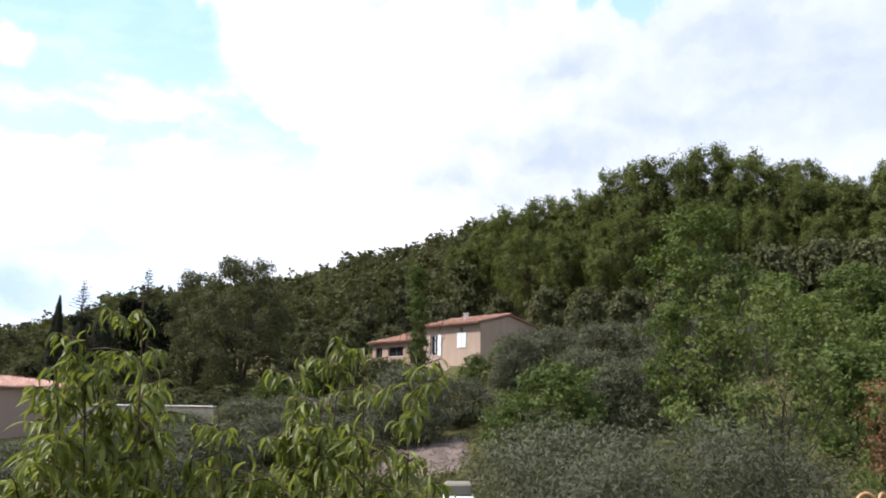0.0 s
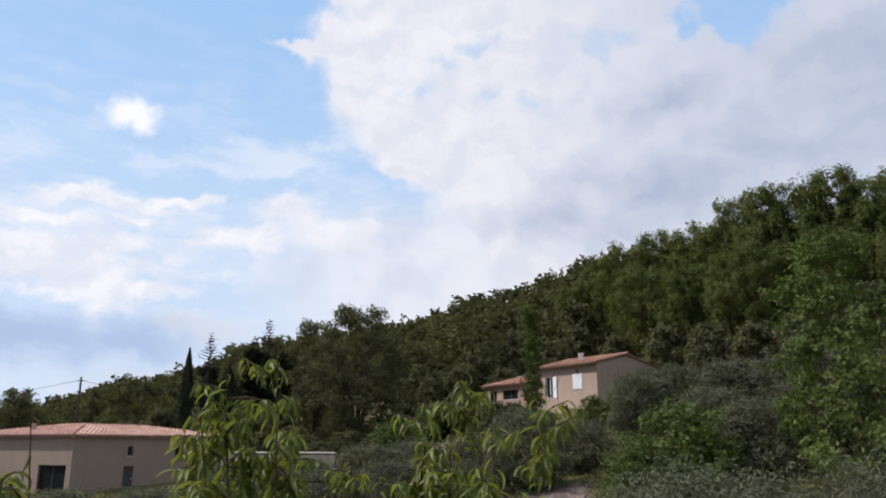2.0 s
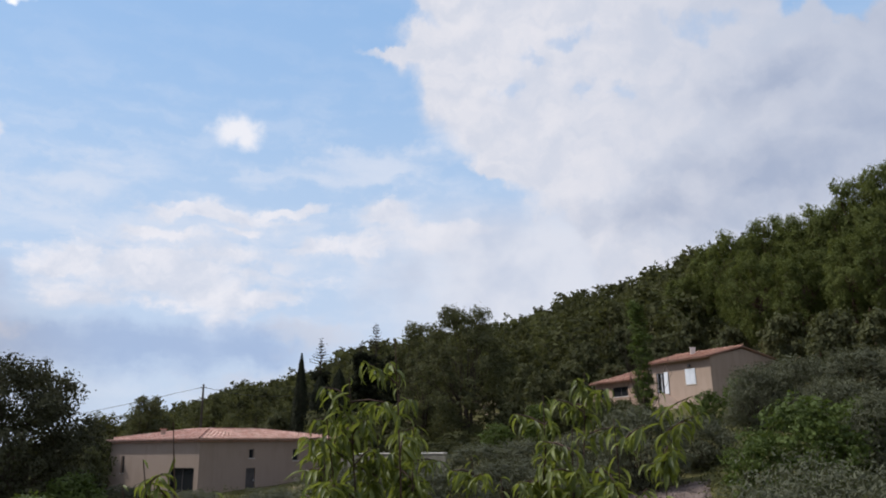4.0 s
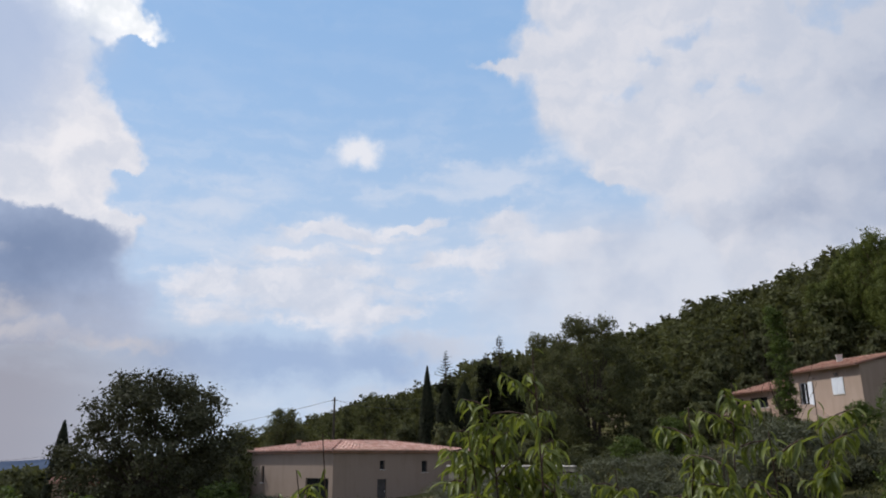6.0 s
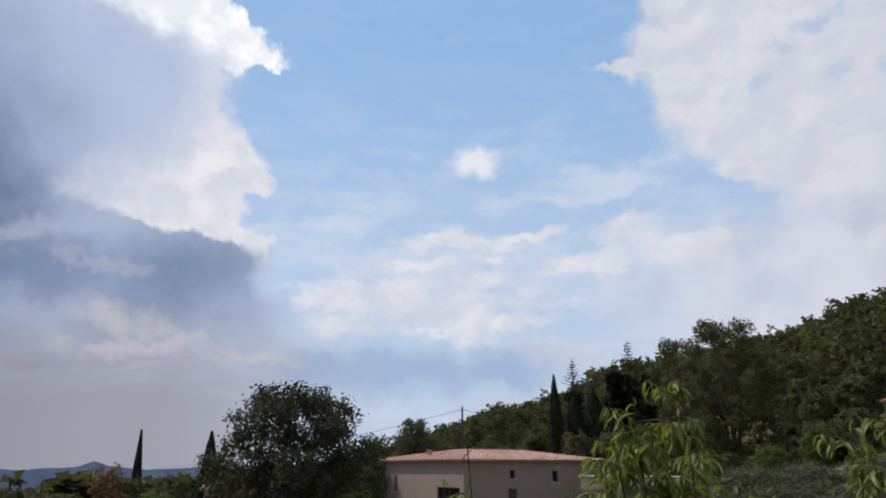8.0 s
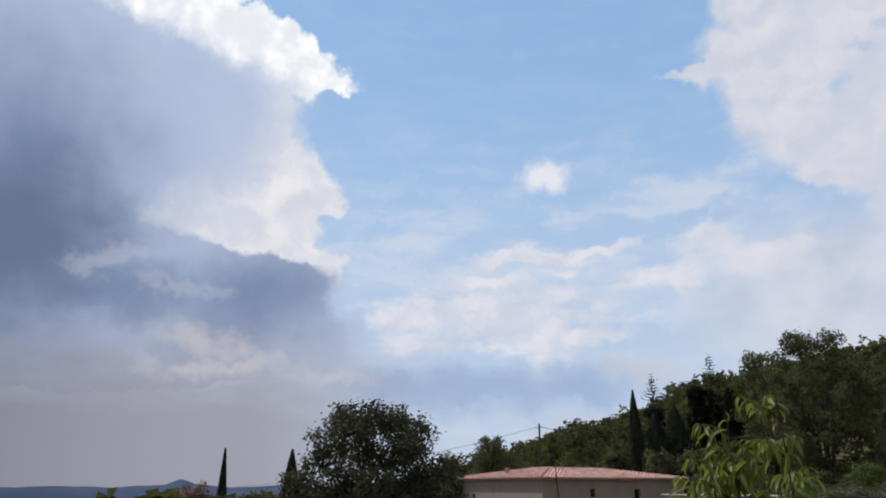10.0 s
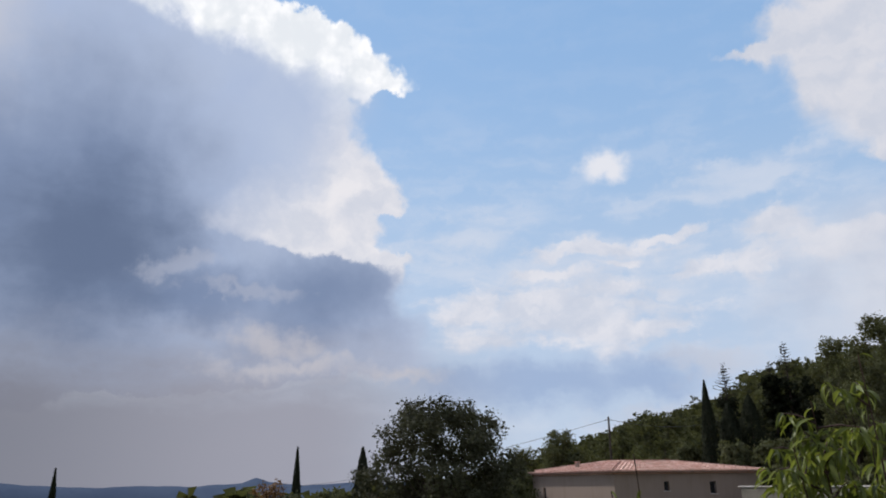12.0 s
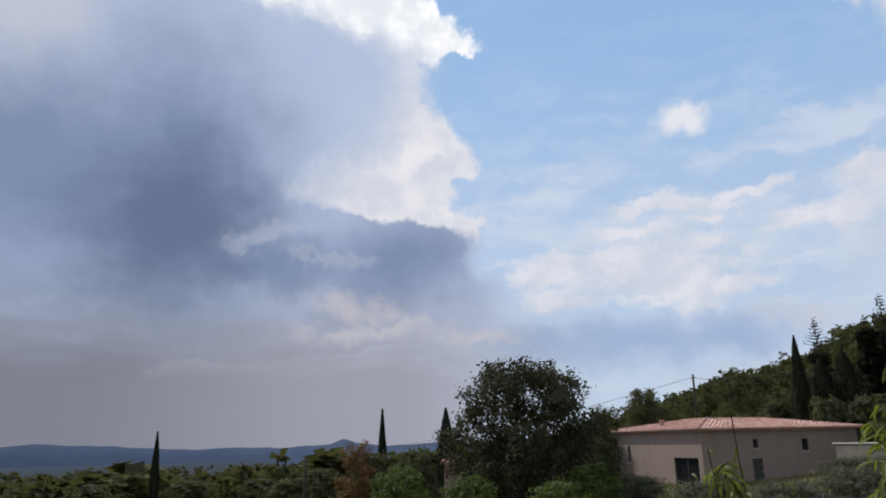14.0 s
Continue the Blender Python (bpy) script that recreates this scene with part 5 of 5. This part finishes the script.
def peach_tree():
    """The young fruit tree close by, its shoots hung with long narrow leaves."""
    rng = np.random.default_rng(90)
    foot = at(16.0, 4.1)
    gz = ground_z(foot.x, foot.y)
    ob = thing("peach_tree", (foot.x, foot.y, gz), "young peach tree with drooping long bright green leaves", "tree")
    origin = np.array((foot.x, foot.y, gz))
    shapes = [leaf_mesh(0.110, 0.0200, d, fo, k) for k, (d, fo) in enumerate(((1.2, 0.3), (1.7, 0.45), (0.9, 0.25), (2.0, 0.5), (1.5, 0.6), (0.6, 0.3)))]
    meshes = [mesh_of("leaf", v, f, M_PEACH, True) for v, f in shapes]
    forks = [np.array((-0.75, 0.1, 1.75)), np.array((-0.25, -0.1, 1.9)), np.array((0.35, 0.1, 1.9)), np.array((0.85, -0.05, 1.8)), np.array((-1.2, 0.0, 1.7))]
    trunk = [[(np.array((0, 0, -0.2)), 0.075), (np.array((0.03, 0.02, 0.5)), 0.065), (np.array((0, 0, 1.0)), 0.055)]]
    for fk in forks:
        v, f = tubes([[(np.array((0, 0, 0.95)), 0.045), (fk * 0.5 + np.array((0, 0, 0.5)), 0.035), (fk, 0.026)]], 8)
        link_part("branch", mesh_of("branch", v, f, M_TWIG, True), ob)
    # tips of the shoots: azimuth, elevation, distance from the eye
    shoots = ((25.3, 4.1, 3.50),
              (26.1, 2.2, 3.99),
              (26.8, 0.3, 3.78),
              (21.9, 7.0, 3.57),
              (21.3, 4.4, 4.06),
              (20.4, 0.5, 3.85),
              (23.1, 0.0, 3.64),
              (7.5, 4.3, 4.13),
              (10.7, 2.7, 3.92),
              (8.8, 0.3, 3.71),
              (5.9, 0.8, 3.50),
              (2.4, 2.9, 3.99),
              (16.2, -1.6, 3.78),
              (14.2, -3.2, 3.57),
              (17.6, -3.8, 4.06),
              (11.1, -1.8, 3.85),
              (9.0, -3.5, 3.64),
              (20.8, -3.8, 4.13),
              (23.4, -3.4, 3.92),
              (26.8, -3.7, 3.71),
              (28.5, -5.8, 3.50),
              (4.8, -4.9, 3.99),
              (0.7, -5.2, 3.78),
              (3.1, -5.6, 3.57),
              (12.1, -4.9, 4.06),
              (14.4, -5.9, 3.85),
              (7.2, -6.1, 3.64),
              (18.9, -5.6, 4.13),
              (27.6, -2.4, 3.92))
    single, V, F, base, count = [], [], [], 0, 0
    order = []
    for az, el, d in shoots:
        p = at(az, d)
        tip = np.array((p.x, p.y + 0.4, EYE + 0.05 + math.tan(radians(el)) * d)) - origin
        fk = min(forks, key=lambda q: np.linalg.norm((q - tip)[:2]))
        order.append((tip, fk, 0.3 if el > 5 else 1.0))
        for k in range(1):
            t2 = tip + np.array((rng.uniform(-0.22, 0.22), rng.uniform(-0.35, 0.35), rng.uniform(-0.75, -0.3)))
            order.append((t2, fk, 0.8))
    # thin nearly bare shoots
    for az, el, d in ((36.5, 1.7, 3.4), (38.2, -0.7, 3.4), (37.4, -2.2, 3.5), (39.3, -2.3, 3.5), (33.5, -3.0, 3.6)):
        p = at(az, d)
        tip = np.array((p.x, p.y + 0.3, EYE + math.tan(radians(el)) * d)) - origin
        order.append((tip, forks[4], 0.3))
    for k in range(14):
        az, d = rng.uniform(2, 31), rng.uniform(3.5, 4.6)
        p = at(az, d)
        tip = np.array((p.x, p.y + 0.4, EYE - rng.uniform(0.5, 1.5))) - origin
        order.append((tip, min(forks, key=lambda q: np.linalg.norm((q - tip)[:2])), 0.8))
    for tip, fk, full in order:
        bend = (fk + tip) / 2 + rng.normal(size=3) * np.array((0.05, 0.05, 0.02)) + np.array((0, 0, -0.06))
        q = np.linspace(0, 1, 10)[:, None]
        curve = (1 - q) ** 2 * fk + 2 * q * (1 - q) * bend + q * q * tip
        v, f = tubes([[(c, 0.012 - 0.0100 * k / 9) for k, c in enumerate(curve)]], 6)
        link_part("twig", mesh_of("twig", v, f, M_TWIG, True), ob)
        tail = curve[-4]
        sprigs, length = [(tail, curve[-1], 14 if full > 0.5 else 4)], np.linalg.norm(tip - fk)
        for k in range(int(10 * full)):
            f = 1 - min(0.62 / length, 0.8) * rng.uniform(0.12, 1.0)
            c = (1 - f) ** 2 * fk + 2 * f * (1 - f) * bend + f * f * tip
            a, r = rng.uniform(0, 6.28), rng.uniform(0.06, 0.2)
            e = c + np.array((math.cos(a) * r, math.sin(a) * r, rng.uniform(-0.02, 0.12)))
            v, fc = tubes([[(c, 0.005), ((c + e) / 2 + np.array((0, 0, 0.012)), 0.004), (e, 0.002)]], 5)
            link_part("twig", mesh_of("twig", v, fc, M_TWIG, True), ob)
            sprigs.append((c, e, 13))
        for a, b, n in sprigs:
            for k in range(n):
                f = 1 - (k / n) ** 1.2 * 0.9
                c = np.array(a) * (1 - f) + np.array(b) * f
                turn = k * 137.5 + rng.uniform(-40, 40)
                m = pose(*c, 0, 0, turn) @ pose(0.003, 0, 0, rng.uniform(-40, 40), rng.uniform(12, 70), 0)
                s = rng.uniform(0.7, 1.3) * (0.65 if k < 2 else 1.0)
                m = m @ Matrix.Diagonal((s, s, s, 1))
                kind = int(rng.integers(len(shapes)))
                if a is tail and full == 1.0 and count < 280:
                    leaf = link_part("leaf", meshes[kind], ob)
                    leaf.matrix_basis = m
                    count += 1
                else:
                    v, fc = shapes[kind]
                    M = np.array(m)
                    V.append(v @ M[:3, :3].T + M[:3, 3])
                    F.append(fc + base)
                    base += len(v)
    v, f = tubes(trunk, 10)
    link_part("trunk", mesh_of("trunk", v, f, M_TWIG, True), ob, "reddish-brown trunk")
    tagged(link_part("foliage", mesh_of("foliage", np.concatenate(V), np.concatenate(F), M_PEACH, True), ob), kind="stuff")


peach_tree()


def soil_bed():
    """Turned stony soil under the olive trees."""
    rng = np.random.default_rng(31)
    ob = thing("soil_bed", (0, 0, 0), "bare pinkish stony soil under an olive tree", "soil")
    V, F = [], []
    A, D = np.linspace(-2.2, 5.6, 40), np.linspace(29.5, 36.5, 36)
    for i, a in enumerate(A):
        for j, d in enumerate(D):
            p = at(a, d)
            e = min(i, 39 - i, j * 1.2, (35 - j) * 1.2) / 4
            V.append((p.x, p.y, ground_z(p.x, p.y) + min(e, 1) * (0.10 + 0.05 * noise.noise((p.x * 2, p.y * 2, 3))) - 0.04))
    for i in range(39):
        for j in range(35):
            F.append((i * 36 + j, i * 36 + j + 1, i * 36 + 37 + j, i * 36 + 36 + j))
    link_part("soil", mesh_of("soil", V, F, M_SOIL, True), ob)
    k = 900
    P = np.empty((k, 3))
    for n in range(k):
        p = at(rng.uniform(-2, 5.4), rng.uniform(29.8, 36.2))
        P[n] = p.x, p.y, ground_z(p.x, p.y) + 0.06
    oct_v = np.array(((1, 0, 0), (0, 1, 0), (-1, 0, 0), (0, -1, 0), (0, 0, 0.7), (0, 0, -0.7)))
    oct_f = np.array(((0, 1, 4), (1, 2, 4), (2, 3, 4), (3, 0, 4), (1, 0, 5), (2, 1, 5), (3, 2, 5), (0, 3, 5)))
    size = rng.uniform(0.03, 0.10, (k, 1, 1)) * rng.uniform(0.7, 1.3, (k, 6, 3))
    v = (oct_v[None] * size + P[:, None]).reshape(-1, 3)
    f = (oct_f[None] + 6 * np.arange(k)[:, None, None]).reshape(-1, 3)
    tagged(link_part("gravel", mesh_of("gravel", v, f, M_SOIL), ob), kind="stuff")


soil_bed()


def garden_pillar():
    """A squat masonry pillar with a white ledge, below the olive."""
    p = at(-1.2, 9.0)
    z = ground_z(p.x, p.y)
    ob = thing("masonry_pillar", (p.x, p.y, z - 0.05), "grey rendered garden pillar with a white painted ledge", "pillar")
    bm = bmesh.new()
    top = EYE - math.tan(radians(5.6)) * 9.0 - z + 0.05
    box(bm, (-0.17, -0.17, 0), (0.17, 0.17, top - 0.13), 0.015)
    part("shaft", bm, M_PAINT, ob, "white painted shaft")
    bm = bmesh.new()
    box(bm, (-0.15, -0.15, top - 0.127), (0.15, 0.15, top), 0.02)
    part("cap", bm, M_STONE, ob, "grey rendered cap")


garden_pillar()


def plant_support():
    """Bamboo canes bent into hoops at the top."""
    p = at(-26.6, 5.0)
    z = ground_z(p.x, p.y)
    ob = thing("plant_support", (p.x, p.y, z - 0.1), "tan cane plant support with hooped top", "plant support")
    top = EYE - math.tan(radians(5.15)) * 5.0 - z + 0.1
    for k, (dx, turn) in enumerate(((-0.035, 0.1), (0.05, 0.7))):
        r = 0.055
        hoop = [(np.array((dx + r * math.cos(a) * math.cos(turn), r * math.cos(a) * math.sin(turn), top - r + r * math.sin(a))), 0.008) for a in np.linspace(0, math.pi, 13)]
        legs = [(np.array((dx + r * math.cos(turn), r * math.sin(turn), 0)), 0.009)] + hoop + [(np.array((dx - r * math.cos(turn), -r * math.sin(turn), 0)), 0.009)]
        v, f = tubes([legs], 8)
        link_part("cane", mesh_of("cane", v, f, M_CANE, True), ob)


plant_support()


def garden_post():
    """A thin leaning stake at the field's edge."""
    p = at(62.0, 30.0)
    z = ground_z(p.x, p.y)
    ob = thing("fence_post", (p.x, p.y, z - 0.2), "thin dark wooden post at the field edge", "post")
    h = EYE - math.tan(radians(0.75)) * 30 - z + 0.2
    v, f = tubes([[(np.array((0, 0, 0)), 0.07), (np.array((0.03, 0, h * 0.5)), 0.065), (np.array((0.06, 0.02, h)), 0.05), (np.array((0.06, 0.02, h + 0.02)), 0.01)]], 8)
    link_part("post", mesh_of("post", v, f, M_POLE, True), ob)


garden_post()


def small_shed():
    """A little rendered outbuilding behind the oak."""
    c = at(50.7, 52.0)
    z0, z1 = ground_z(c.x, c.y) - 0.3, EYE - math.tan(radians(1.35)) * 52
    u = Vector((math.cos(radians(50)), math.sin(radians(50))))
    w = Vector((-u.y, u.x))
    ob = thing("shed", (0, 0, 0), "small pinkish rendered shed with a tiled roof", "shed")
    q = [c - u * 1.2, c + u * 1.2, c + u * 1.2 + w * 2.4, c - u * 1.2 + w * 2.4]
    for a, b in zip(q, q[1:] + q[:1]):
        bm = bmesh.new()
        wall_piece(bm, a, b, z0, z1, 0.2)
        part("wall", bm, M_PLASTER_B, ob)
    e = [c - u * 1.4 - w * 0.2, c + u * 1.4 - w * 0.2, c + u * 1.4 + w * 2.6, c - u * 1.4 + w * 2.6]
    roof_slope(ob, (e[0].x, e[0].y, z1 + 0.05), (e[1].x, e[1].y, z1 + 0.05), (e[3].x, e[3].y, z1 + 0.25), (e[2].x, e[2].y, z1 + 0.25))


small_shed()


def valley_wood():
    """Scattered trees and hedges over the plain below."""
    rng = np.random.default_rng(77)
    kinds = [unit_wood(40 + k, 46, 0.17) for k in range(5)]
    V, F, base = [], [], 0
    for k in range(1500):
        az, d = rng.uniform(44, 88), 150 * (12 ** rng.uniform())
        if noise.noise((az * 0.25, math.log(d) * 3.0, 0)) < -0.15:
            continue
        p = at(az, d)
        h = rng.uniform(4, 8) * (1 + d / 1500)
        v, f = kinds[k % 5]
        w = h * rng.uniform(1.0, 2.2)
        V.append(v * np.array((w, w, h)) + np.array((p.x, p.y, ground_z(p.x, p.y) - 0.5)))
        F.append(f + base)
        base += len(v)
    tagged(new("valley_wood", mesh_of("valley_wood", np.concatenate(V), np.concatenate(F), M_HILL)), "scattered dark trees and hedges over the plain", "woodland", kind="stuff")


valley_wood()
